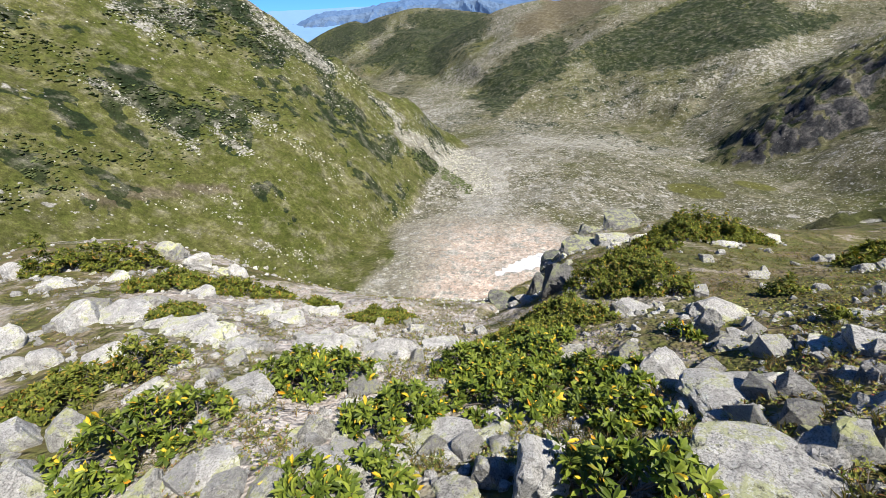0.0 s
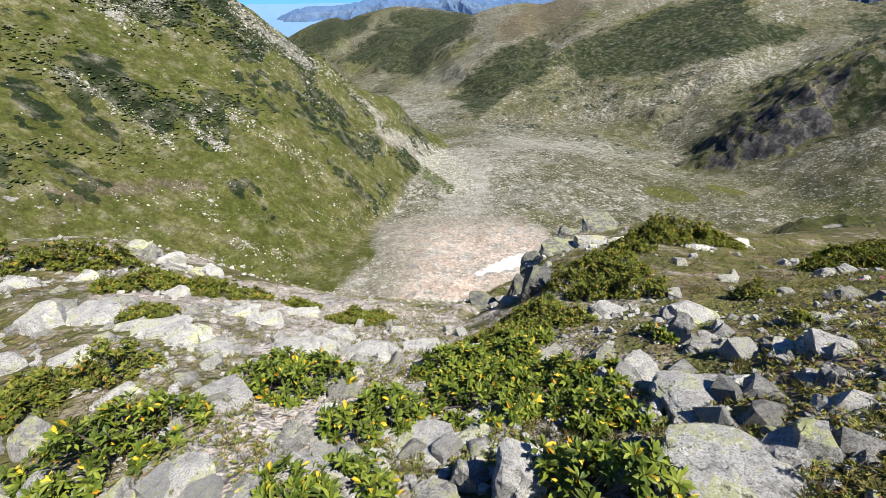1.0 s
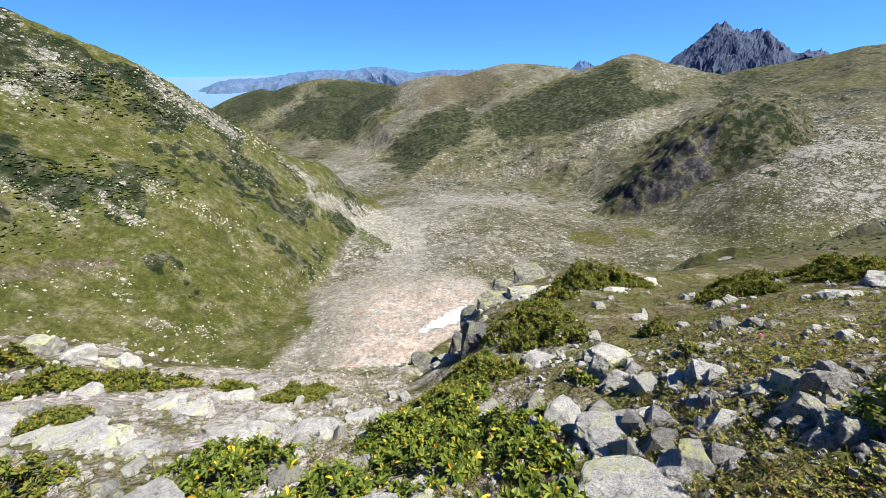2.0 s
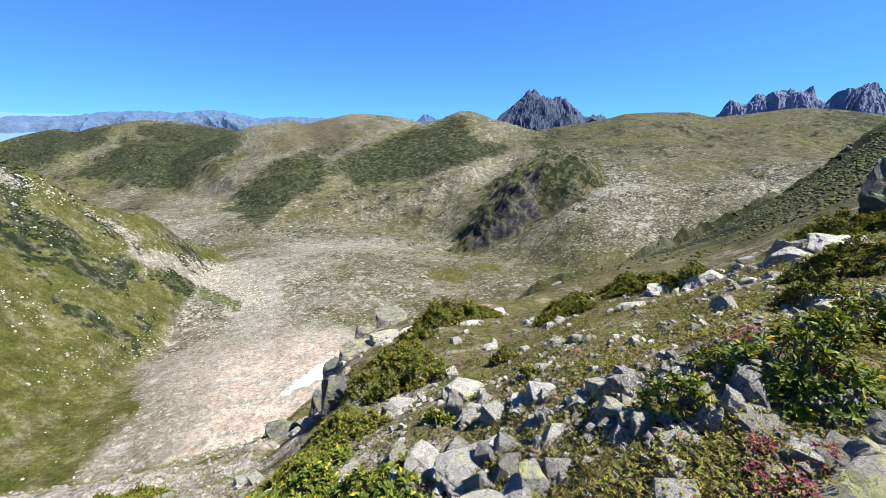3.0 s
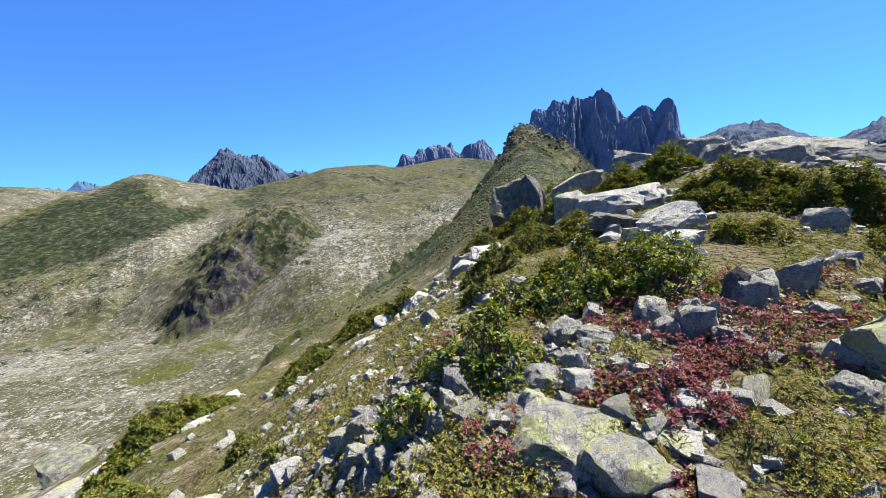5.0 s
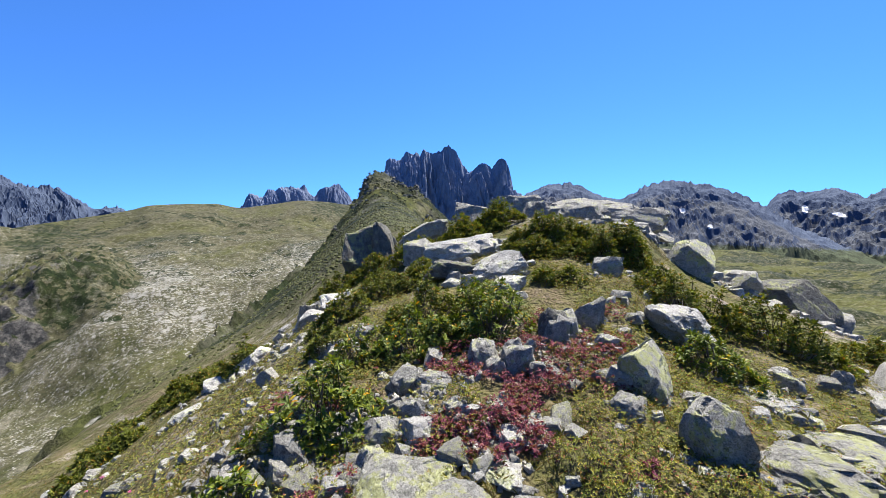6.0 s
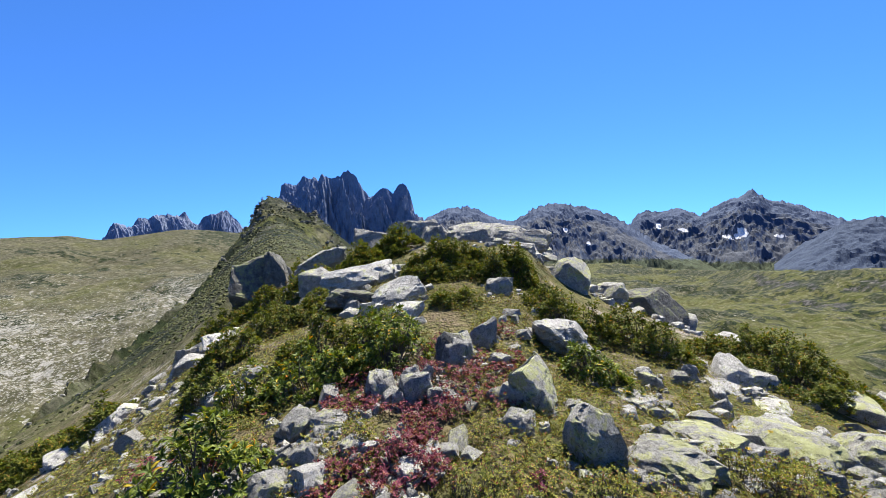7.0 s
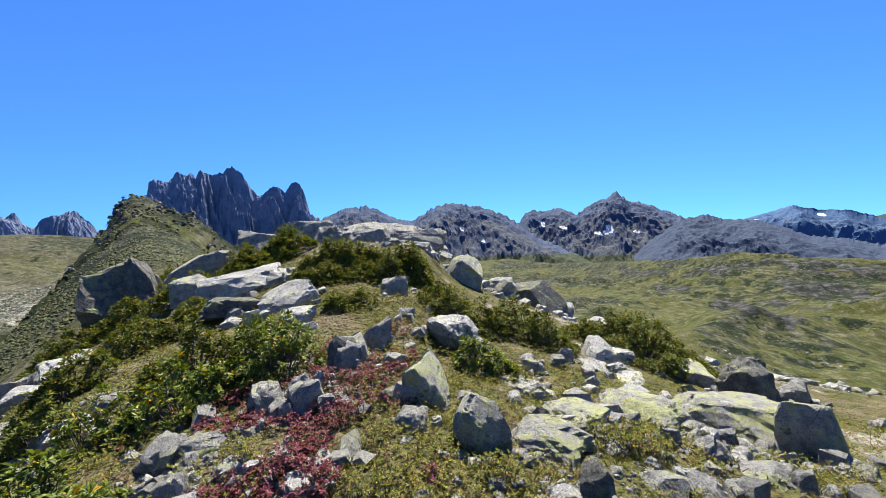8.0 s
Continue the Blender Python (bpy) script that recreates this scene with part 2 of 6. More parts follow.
BROWN_PATCH = [(9.7, -5.0), (10.2, -3.0), (14.1, -1.0), (20.4, -0.4), (18.5, -2.5), (13.0, -4.4)]
# rock bands on the green plateau to the south
BAND_STREAKS = [(153, -5.6, 160, -5.1, 0.35), (158, -5.2, 168, -5.9, 0.5), (154.5, -9.6, 160.5, -10.9, 0.9), (160.5, -7.6, 166, -7.8, 0.55), (146, -8.1, 150, -8.4, 0.35), (143, -5.6, 148, -6.3, 0.5), (150.5, -6.6, 154, -6.2, 0.4), (158, -8.9, 163, -9.2, 0.3)]


def slope_cover(az, el, x, y):
    """Shares of bare rock, dwarf shrub, brown heath and southern rock bands, with ragged edges."""
    a = az + 2.2 * fbm(x / 60, y / 60, 4, 101) + 0.8 * fbm(x / 14, y / 14, 3, 102)
    e = el + 1.0 * fbm(x / 60, y / 60, 4, 103) + 0.6 * fbm(x / 14, y / 14, 3, 104)
    shrub = np.zeros(np.shape(az))
    for pts in SHRUB_PATCHES:
        shrub = np.maximum(shrub, inside(a, e, pts, 1.0))
    return streaks(a, e, ROCK_STREAKS), streaks(a, e, DARK_STREAKS), shrub, inside(a, e, BROWN_PATCH, 1.2), streaks(a, e, BAND_STREAKS)
# ---- end of terrain form ----


# ---- materials ----
def nodes_of(name, rough=0.85):
    mat = bpy.data.materials.new(name)
    mat.use_nodes = True
    nt = mat.node_tree
    b = nt.nodes["Principled BSDF"]
    b.inputs["Roughness"].default_value = rough
    b.inputs["Specular IOR Level"].default_value = 0.25
    return mat, nt, b


def tex(nt, scale, detail=6.0, rough=0.6, kind="noise", space="Object"):
    co = nt.nodes.new("ShaderNodeTexCoord")
    n = nt.nodes.new("ShaderNodeTexNoise" if kind == "noise" else "ShaderNodeTexVoronoi")
    n.inputs["Scale"].default_value = scale
    if kind == "noise":
        n.inputs["Detail"].default_value, n.inputs["Roughness"].default_value = detail, rough
    nt.links.new(co.outputs[space], n.inputs["Vector"])
    return n.outputs[0]


TONE = 0.6  # reflectance of all surfaces in this clear air


def ramp(nt, src, stops):
    r = nt.nodes.new("ShaderNodeValToRGB")
    e = r.color_ramp.elements
    while len(e) < len(stops):
        e.new(0.5)
    for k, (p, c) in enumerate(stops):
        e[k].position, e[k].color = p, (*((c, c, c) if np.isscalar(c) else tuple(q * TONE for q in c)), 1)
    nt.links.new(src, r.inputs[0])
    return r.outputs[0]


def mixed(nt, fac, a, b, mode="MIX"):
    m = nt.nodes.new("ShaderNodeMix")
    m.data_type, m.blend_type = "RGBA", mode
    for sock, v in ((m.inputs[0], fac), (m.inputs[6], a), (m.inputs[7], b)):
        if isinstance(v, (int, float)):
            sock.default_value = v
        elif isinstance(v, tuple):
            sock.default_value = (*(tuple(q * TONE for q in v) if mode == "MIX" else v), 1)
        else:
            nt.links.new(v, sock)
    return m.outputs[2]


def math2(nt, op, a, b, clamp=False):
    m = nt.nodes.new("ShaderNodeMath")
    m.operation, m.use_clamp = op, clamp
    for sock, v in zip(m.inputs, (a, b)):
        if isinstance(v, (int, float)):
            sock.default_value = v
        else:
            nt.links.new(v, sock)
    return m.outputs[0]


def attr(nt, name):
    a = nt.nodes.new("ShaderNodeAttribute")
    a.attribute_name = name
    return a.outputs["Fac"]


def bump(nt, b, src, strength, distance):
    n = nt.nodes.new("ShaderNodeBump")
    n.inputs["Strength"].default_value, n.inputs["Distance"].default_value = strength, distance
    nt.links.new(src, n.inputs["Height"])
    nt.links.new(n.outputs[0], b.inputs["Normal"])


def ground_material():
    mat, nt, b = nodes_of("mountain_ground", 0.95)
    b.inputs["Specular IOR Level"].default_value = 0.08
    big, mid, fine, grit = tex(nt, 0.012, 8, 0.65), tex(nt, 0.16, 8, 0.72), tex(nt, 2.2, 8, 0.75), tex(nt, 14, 6, 0.75)

    def blend(src, lo, hi, a, c):
        return mixed(nt, ramp(nt, src, [(lo, 0.0), (hi, 1.0)]), a, c)

    def edge(name, soft=0.25, tx=mid, gain=1.8):
        v = math2(nt, "ADD", attr(nt, name), math2(nt, "MULTIPLY", math2(nt, "SUBTRACT", tx, 0.5), gain))
        return ramp(nt, v, [(0.5 - soft, 0.0), (0.5 + soft, 1.0)])

    def cells(scale, wobble):
        """Uneven cells: how near the core, and a random number for each."""
        co = nt.nodes.new("ShaderNodeTexCoord")
        w = nt.nodes.new("ShaderNodeTexNoise")
        w.inputs["Scale"].default_value, w.inputs["Detail"].default_value = scale * 1.7, 3.0
        nt.links.new(co.outputs["Object"], w.inputs["Vector"])
        add = nt.nodes.new("ShaderNodeVectorMath")
        add.operation = "MULTIPLY_ADD"
        add.inputs[1].default_value = (wobble / scale,) * 3
        nt.links.new(w.outputs["Color"], add.inputs[0])
        nt.links.new(co.outputs["Object"], add.inputs[2])
        v = nt.nodes.new("ShaderNodeTexVoronoi")
        v.inputs["Scale"].default_value = scale
        nt.links.new(add.outputs[0], v.inputs["Vector"])
        pick = nt.nodes.new("ShaderNodeSeparateColor")
        nt.links.new(v.outputs["Color"], pick.inputs[0])
        return v.outputs["Distance"], pick.outputs[0]

    def sprinkled(mask, scale, wobble, size, soft=0.05):
        """Spots that cover as much of the ground as the mask says."""
        dist, rnd = cells(scale, wobble)
        here = math2(nt, "SUBTRACT", attr(nt, mask), rnd)
        here = math2(nt, "SUBTRACT", here, math2(nt, "MULTIPLY", dist, size))
        return ramp(nt, math2(nt, "ADD", here, 0.5), [(0.5, 0.0), (0.5 + soft, 1.0)])
    patch = tex(nt, 0.045, 9, 0.7)
    both = math2(nt, "MULTIPLY", math2(nt, "ADD", mid, patch), 0.5)
    green = blend(both, 0.42, 0.58, (0.068, 0.080, 0.017), (0.118, 0.117, 0.037))
    dry = blend(both, 0.42, 0.58, (0.070, 0.072, 0.034), (0.126, 0.117, 0.068))
    turf = mixed(nt, edge("dry", 0.3, big), green, dry)
    scree = blend(mid, 0.36, 0.64, (0.32, 0.30, 0.245), (0.15, 0.142, 0.095))
    pale = blend(mid, 0.4, 0.6, (0.53, 0.41, 0.325), (0.45, 0.41, 0.35))
    shrub = blend(both, 0.44, 0.56, (0.016, 0.026, 0.010), (0.040, 0.050, 0.018))
    # cliff rock painted near black: shade of the knob's averted face, in the colour
    cliff = blend(mid, 0.38, 0.66, (0.022, 0.023, 0.026), (0.085, 0.085, 0.083))
    bare = blend(fine, 0.35, 0.65, (0.27, 0.26, 0.22), (0.15, 0.145, 0.11))
    soil = blend(grit, 0.38, 0.62, (0.34, 0.285, 0.235), (0.64, 0.59, 0.535))
    mat_grass = blend(fine, 0.38, 0.62, (0.10, 0.112, 0.03), (0.195, 0.165, 0.075))
    mat_grass = mixed(nt, ramp(nt, grit, [(0.52, 0.0), (0.62, 0.7)]), mat_grass, (0.09, 0.066, 0.042))
    mat_grass = mixed(nt, ramp(nt, tex(nt, 1.1, 6, 0.7), [(0.5, 0.0), (0.62, 0.6)]), mat_grass, (0.19, 0.14, 0.095))
    col = mixed(nt, edge("scree"), turf, scree)
    col = mixed(nt, edge("heath", 0.3), col, blend(mid, 0.4, 0.6, (0.095, 0.082, 0.046), (0.135, 0.116, 0.07)))
    col = mixed(nt, sprinkled("shrub", 0.11, 0.9, 0.12), col, shrub)
    col = mixed(nt, sprinkled("shrub", 0.36, 0.7, 0.35), col, shrub)
    col = mixed(nt, edge("bare", 0.05, tex(nt, 0.4, 8, 0.8), 2.4), col, bare)
    col = mixed(nt, edge("cliff", 0.15), col, cliff)
    col = mixed(nt, edge("pale", 0.5, mid, 1.4), col, pale)
    stone = blend(fine, 0.4, 0.6, (0.24, 0.232, 0.20), (0.42, 0.405, 0.355))
    col = mixed(nt, sprinkled("stony", 0.2, 0.7, 0.5), col, stone)
    col = mixed(nt, sprinkled("stony", 0.55, 0.6, 0.35), col, stone)
    col = mixed(nt, sprinkled("stony", 1.5, 0.5, 0.25), col, stone)
    col = mixed(nt, edge("wet", 0.12, mid, 0.5), col, (0.10, 0.10, 0.028))
    col = mixed(nt, edge("snow", 0.1, mid, 0.4), col, (0.9, 0.9, 0.92))
    grain = ramp(nt, tex(nt, 0.8, 10, 0.85), [(0.38, 0.5), (0.5, 0.9), (0.62, 1.42)])
    col = mixed(nt, 1.0, col, grain, "MULTIPLY")
    col = mixed(nt, 1.0, col, ramp(nt, tex(nt, 0.19, 7, 0.9), [(0.36, 0.62), (0.5, 0.95), (0.64, 1.36)]), "MULTIPLY")
    near = mixed(nt, edge("gravel", 0.2, fine, 1.8), mat_grass, soil)
    col = mixed(nt, attr(nt, "sod"), col, near)
    # distant sea; the haze over it is blended into its pale blue
    col = mixed(nt, attr(nt, "hazy_sea"), col, (0.17, 0.31, 0.52))
    nt.links.new(col, b.inputs["Base Color"])
    high = math2(nt, "ADD", math2(nt, "MULTIPLY", mid, 16.0), math2(nt, "ADD", fine, math2(nt, "MULTIPLY", grit, 0.25)))
    bump(nt, b, high, 0.9, 0.08)
    return mat


def rock_material(name, dark, light, lichen, amount):
    """Weathered granite: mineral speckle, pale and dark weathering, crusts of yellow-green and black lichen, broken cracks."""
    mat, nt, b = nodes_of(name, 0.9)
    b.inputs["Specular IOR Level"].default_value = 0.15
    mid, fine, grit = tex(nt, 6.0, 9, 0.78), tex(nt, 26, 6, 0.75), tex(nt, 110, 4, 0.75)
    g = mixed(nt, ramp(nt, mid, [(0.38, 0.0), (0.58, 1.0)]), dark, light)
    g = mixed(nt, ramp(nt, grit, [(0.37, 0.9), (0.53, 0.0)]), g, tuple(c * 0.45 for c in dark))
    g = mixed(nt, ramp(nt, fine, [(0.55, 0.0), (0.68, 0.75)]), g, tuple(min(c * 1.3, 0.78) for c in light))
    g = mixed(nt, ramp(nt, tex(nt, 2.3, 5, 0.7), [(0.52, 0.0), (0.66, 0.45)]), g, tuple(c * 0.6 for c in light))
    up = nt.nodes.new("ShaderNodeSeparateXYZ")
    geo = nt.nodes.new("ShaderNodeNewGeometry")
    nt.links.new(geo.outputs["Normal"], up.inputs[0])
    info = nt.nodes.new("ShaderNodeObjectInfo")
    patch = math2(nt, "ADD", math2(nt, "MULTIPLY", tex(nt, 6.0, 4, 0.65), 0.55), math2(nt, "MULTIPLY", tex(nt, 20, 8, 0.85), 0.45))
    patch = math2(nt, "ADD", patch, math2(nt, "ADD", math2(nt, "MULTIPLY", up.outputs[2], 0.05), math2(nt, "MULTIPLY", info.outputs["Random"], 0.05)))
    crust = mixed(nt, ramp(nt, fine, [(0.4, 0.0), (0.6, 1.0)]), lichen, tuple(c * 0.7 for c in lichen))
    g = mixed(nt, ramp(nt, patch, [(0.585 - amount, 0.0), (0.625 - amount, 0.85)]), g, crust)
    g = mixed(nt, ramp(nt, tex(nt, 26, 7, 0.85), [(0.60, 0.0), (0.65, 0.85)]), g, (0.06, 0.062, 0.055))
    g = mixed(nt, ramp(nt, tex(nt, 11, 8, 0.85), [(0.57, 0.0), (0.62, 0.75)]), g, tuple(min(c * 1.15, 0.95) for c in light))
    g = mixed(nt, ramp(nt, tex(nt, 13, 8, 0.8), [(0.30, 0.75), (0.46, 0.0)]), g, tuple(c * 0.5 for c in dark))
    spots = ramp(nt, math2(nt, "ADD", math2(nt, "MULTIPLY", tex(nt, 9.0, 2, 0.5), 0.5), math2(nt, "MULTIPLY", fine, 0.5)), [(0.60, 0.0), (0.64, 0.75)])
    g = mixed(nt, spots, g, (0.075, 0.075, 0.065))
    g = mixed(nt, 1.0, g, ramp(nt, info.outputs["Random"], [(0.0, 0.88), (1.0, 1.16)]), "MULTIPLY")
    co = nt.nodes.new("ShaderNodeTexCoord")
    bend = nt.nodes.new("ShaderNodeTexNoise")
    bend.inputs["Scale"].default_value = 5.0
    bend.inputs["Detail"].default_value = 5.0
    nt.links.new(co.outputs["Object"], bend.inputs["Vector"])
    shift = nt.nodes.new("ShaderNodeVectorMath")
    shift.operation = "MULTIPLY_ADD"
    shift.inputs[1].default_value = (0.3, 0.3, 0.3)
    nt.links.new(bend.outputs["Color"], shift.inputs[0])
    nt.links.new(co.outputs["Object"], shift.inputs[2])
    crack = nt.nodes.new("ShaderNodeTexVoronoi")
    crack.feature = "DISTANCE_TO_EDGE"
    crack.inputs["Scale"].default_value = 2.6
    nt.links.new(shift.outputs[0], crack.inputs["Vector"])
    gap = ramp(nt, tex(nt, 2.9, 2, 0.5), [(0.36, 0.006), (0.42, 0.0)])
    line = ramp(nt, math2(nt, "SUBTRACT", crack.outputs["Distance"], gap), [(0.0, 0.0), (0.006, 1.0)])
    nt.links.new(mixed(nt, 1.0, g, ramp(nt, line, [(0.0, 0.6), (1.0, 1.0)]), "MULTIPLY"), b.inputs["Base Color"])
    rel = math2(nt, "ADD", math2(nt, "ADD", tex(nt, 9, 10, 0.8), math2(nt, "MULTIPLY", grit, 0.22)), math2(nt, "MULTIPLY", line, 0.10))
    bump(nt, b, rel, 1.0, 0.05)
    return mat


def plain_material(name, a, c, scale, rough=0.7, per_piece=0.0):
    mat, nt, b = nodes_of(name, rough)
    col = mixed(nt, ramp(nt, tex(nt, scale, 6, 0.7), [(0.38, 0.0), (0.62, 1.0)]), a, c)
    if per_piece:
        geo = nt.nodes.new("ShaderNodeNewGeometry")
        col = mixed(nt, 1.0, col, ramp(nt, geo.outputs["Random Per Island"], [(0.0, 1 - per_piece), (1.0, 1 + per_piece)]), "MULTIPLY")
    nt.links.new(col, b.inputs["Base Color"])
    return mat


GROUND = ground_material()
PALE_ROCK = rock_material("pale_granite", (0.50, 0.485, 0.445), (0.86, 0.835, 0.775), (0.66, 0.68, 0.34), -0.012)
GREY_ROCK = rock_material("grey_granite", (0.30, 0.29, 0.265), (0.66, 0.64, 0.59), (0.55, 0.565, 0.26), 0.005)


# ---- terrain ----
def mesh_from(name, verts, faces, mat, smooth=False):
    me = bpy.data.meshes.new(name)
    verts, faces = np.asarray(verts, np.float32), np.asarray(faces, np.int32)
    n, k = faces.shape
    me.vertices.add(len(verts))
    me.vertices.foreach_set("co", verts.ravel())
    me.loops.add(n * k)
    me.loops.foreach_set("vertex_index", faces.ravel())
    me.polygons.add(n)
    me.polygons.foreach_set("loop_start", np.arange(0, n * k, k, dtype=np.int32))
    me.polygons.foreach_set("use_smooth", np.full(n, smooth))
    me.update(calc_edges=True)
    me.materials.append(mat)
    return me


def grid_faces(rows, cols, wrap=False):
    i, j = np.meshgrid(np.arange(rows - 1), np.arange(cols if wrap else cols - 1), indexing="ij")
    a, b = i * cols + j, i * cols + (j + 1) % cols
    return np.stack([a, b, b + cols, a + cols], -1).reshape(-1, 4)


def build_ground():
    az = np.concatenate([np.arange(-180, -52, 2.0), np.arange(-52, 170, 0.3), np.arange(170, 180, 2.0)])
    r = np.concatenate([[0.0], np.geomspace(0.25, 25, 160), np.geomspace(25, 250, 96)[1:], np.geomspace(250, 1500, 180)[1:], np.geomspace(1500, 4900, 40)[1:]])
    rg, ag = np.meshgrid(r, az, indexing="ij")
    z, (left, knob, hump, near) = height(ag, rg)
    x, y = rg * np.sin(np.radians(ag)), rg * np.cos(np.radians(ag))
    verts = np.stack([x, y, z], -1).reshape(-1, 3)
    faces = grid_faces(len(r), len(az), True)[:, ::-1]
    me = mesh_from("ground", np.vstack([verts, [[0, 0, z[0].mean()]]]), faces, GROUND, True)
    el = np.degrees(np.arctan2(z - EYE, rg))
    zone = z - EYE
    steep = np.gradient(z, axis=0) / np.gradient(rg, axis=0)
    onleft = smooth_step(left, -3, -0.5)
    is_near = smooth_step(near - zone, -2.0, -0.4)
    open_land = 1 - is_near
    on_hump = smooth_step(rg + 6 * fbm(x / 9, y / 9, 3, 70), 14, 26) * (1 - smooth_step(rg, 96, 110)) * smooth_step(ag, 50, 58) * (1 - smooth_step(ag, 98, 108))
    on_knob = smooth_step(knob, -7, -1.5) * smooth_step(rg, 250, 300)
    open_land = np.maximum(open_land, on_hump)
    valley = open_land * (1 - onleft) * (1 - on_hump) * (1 - 0.85 * on_knob)
    front = 1 - smooth_step(ag, 74, 92)
    lump = fbm(x / 16, y / 16, 4, 71)
    wide = fbm(x / 110, y / 110, 4, 72)
    # rock bands: on the near slope they run down towards the gully, on the far side of the valley up along the strata
    streak = ridged((ag + 1.4 * el) / 4.0 + 0.8 * wide, (ag - el) / 26, 4, 73)
    strata = fbm((el - 0.375 * ag) / 1.7 + 0.8 * wide, ag / 16, 4, 74) + 0.35 * lump
    far_side = smooth_step(rg, 460, 620) * open_land * (1 - smooth_step(ag, 44, 54))
    climb = smooth_step(el + 6 * lump, -30, -15)
    cface = smooth_step(ag, 10, 16) * (1 - smooth_step(ag, 40, 45)) * smooth_step(rg, 520, 640) * (1 - smooth_step(rg, 950, 1000))
    abface = smooth_step(rg, 700, 900) * (1 - smooth_step(ag, 24, 34))
    # steep flank of the knob that takes the shade-dark cliff colour
    band = smooth_step(steep, 0.5, 0.75) * smooth_step(knob, -7, -2) * smooth_step(ag, 36, 38) * (1 - smooth_step(ag + wide * 6, 46, 49)) * smooth_step(rg, 290, 325)
    grassy = 1 - smooth_step(ag + 2.5 * lump, -10, -5)
    down = np.clip(ag + 6, 0, 14)
    fan = smooth_step(1 - np.abs(el + 15.2 + down * 0.53) / (0.8 + 0.15 * down), -0.2, 0.4) * smooth_step(ag, -7, -5) * (1 - smooth_step(ag, 7, 10))
    gut = np.exp(-((ag - 6.5) / 2.4) ** 2) * smooth_step(el, -29, -26) * (1 - smooth_step(el, -20, -17))
    dark_strip = smooth_step(1 - np.abs(el + 18.6 + (ag + 3.5) * 0.64) / 0.95, -0.2, 0.4) * smooth_step(ag, -4.5, -3) * (1 - smooth_step(ag, 3.6, 5))
    masks = {
        "sod": is_near * (1 - smooth_step(rg + 6 * lump, 14, 26)),
        "gravel": 0.33 - 0.14 * smooth_step(ag, 30, 55) + 0.46 * np.exp(-((ag + 22) / 27) ** 2) * (1 - smooth_step(rg, 5, 9)) + 0.5 * fbm(x / 1.1, y / 1.1, 3, 75),
        "dry": np.clip(0.22 + 0.62 * (1 - onleft) * (1 - 0.7 * grassy) - 0.35 * (1 - front) + 0.9 * wide - 0.2 * on_hump + 0.5 * onleft * (1 - smooth_step(el + 4 * lump, -36, -22)), 0, 1),
        "scree": valley * (1 - grassy) * front * smooth_step(rg, 60, 110) * (1 - smooth_step(rg, 380, 620)) * (0.34 + 0.6 * wide + 0.5 * lump) * (1 - 0.55 * smooth_step(ag, 42, 50)) + 1.1 * (fan + gut),
        "pale": valley * (1 - grassy) * (np.exp(-((ag - 5.0) / 7.5) ** 2) * smooth_step(el, -44, -38) * (1 - smooth_step(el, -31, -26)) + 0.8 * np.exp(-((ag - 1) / 7) ** 2) * smooth_step(el, -48, -42) * (1 - smooth_step(el, -39, -34))),
        "cliff": band * 0.95 + on_hump * smooth_step(ridged(x / 3.5, y / 3.5, 3, 76), 0.5, 0.8) * 0.7 * smooth_step(el, -6, 5),
        "bare": onleft * (smooth_step(streak, 0.3, 0.7) * 0.40 * smooth_step(el, -36, -26)) + far_side * smooth_step(-strata, 0.0, 0.3) * 0.36 + valley * front * smooth_step(rg, 500, 700) * smooth_step(ridged(x / 40, y / 40, 4, 80), 0.3, 0.8) * 0.34 + (1 - front) * open_land * (1 - on_hump) * smooth_step(rg, 120, 250) * smooth_step(ridged(x / 55, y / 55, 4, 82) + 0.5 * wide, 0.35, 0.8) * 0.42,
        "shrub": onleft * (climb * smooth_step(lump + 0.3 * wide, -0.15, 0.22) * 0.72 + dark_strip * 0.9) + far_side * (0.12 + smooth_step(strata, -0.12, 0.14) * 0.75) + cface * 0.12 + on_hump * smooth_step(ag, 56, 70) * (0.85 + 0.9 * lump) + (1 - front) * open_land * (1 - on_hump) * (0.26 + 0.9 * wide + 0.6 * lump + 0.3 * np.exp(-((el + 7.8) / 1.5) ** 2) * smooth_step(ag, 138, 148)) + on_knob * (1 - band) * (0.35 + 0.7 * lump) + front * (1 - far_side) * valley * smooth_step(rg, 300, 460) * (0.06 + smooth_step(wide + lump, 0.05, 0.4) * 0.6),
        "stony": np.clip(open_land * (0.04 + 0.26 * onleft * smooth_step(streak + 0.5 * lump, 0.1, 0.6) + valley * (1 - grassy) * front * ((0.19 + 0.3 * wide) * (1 - smooth_step(rg, 420, 760)) + 0.05) + 0.17 * far_side * smooth_step(-strata, -0.05, 0.25) + 0.02 * far_side + 0.12 * (1 - front) * smooth_step(wide + lump, -0.1, 0.4) + 0.35 * (fan + gut)), 0, 0.5),
        "wet": valley * (smooth_step(1.0 - np.hypot((ag - 34.8) / 3.4, (el + 21.4) / 0.75), -0.3, 0.3) + smooth_step(1.0 - np.hypot((ag - 40.5) / 2.2, (el + 19.7) / 0.35), -0.3, 0.3)),
        "snow": open_land * smooth_step(1 - np.maximum(np.abs(el + 34.7 - (ag - 11) * 0.33) / (0.10 + 0.16 * np.clip(ag - 8.3, 0, 6)), np.maximum((8.3 - ag), (ag - 17)) + 1), -0.1, 0.35),
        "hazy_sea": smooth_step(rg, 3900, 4300),
    }
    rock, heath, bush, brown, band2 = slope_cover(ag, el, x, y)
    on_left = onleft * open_land
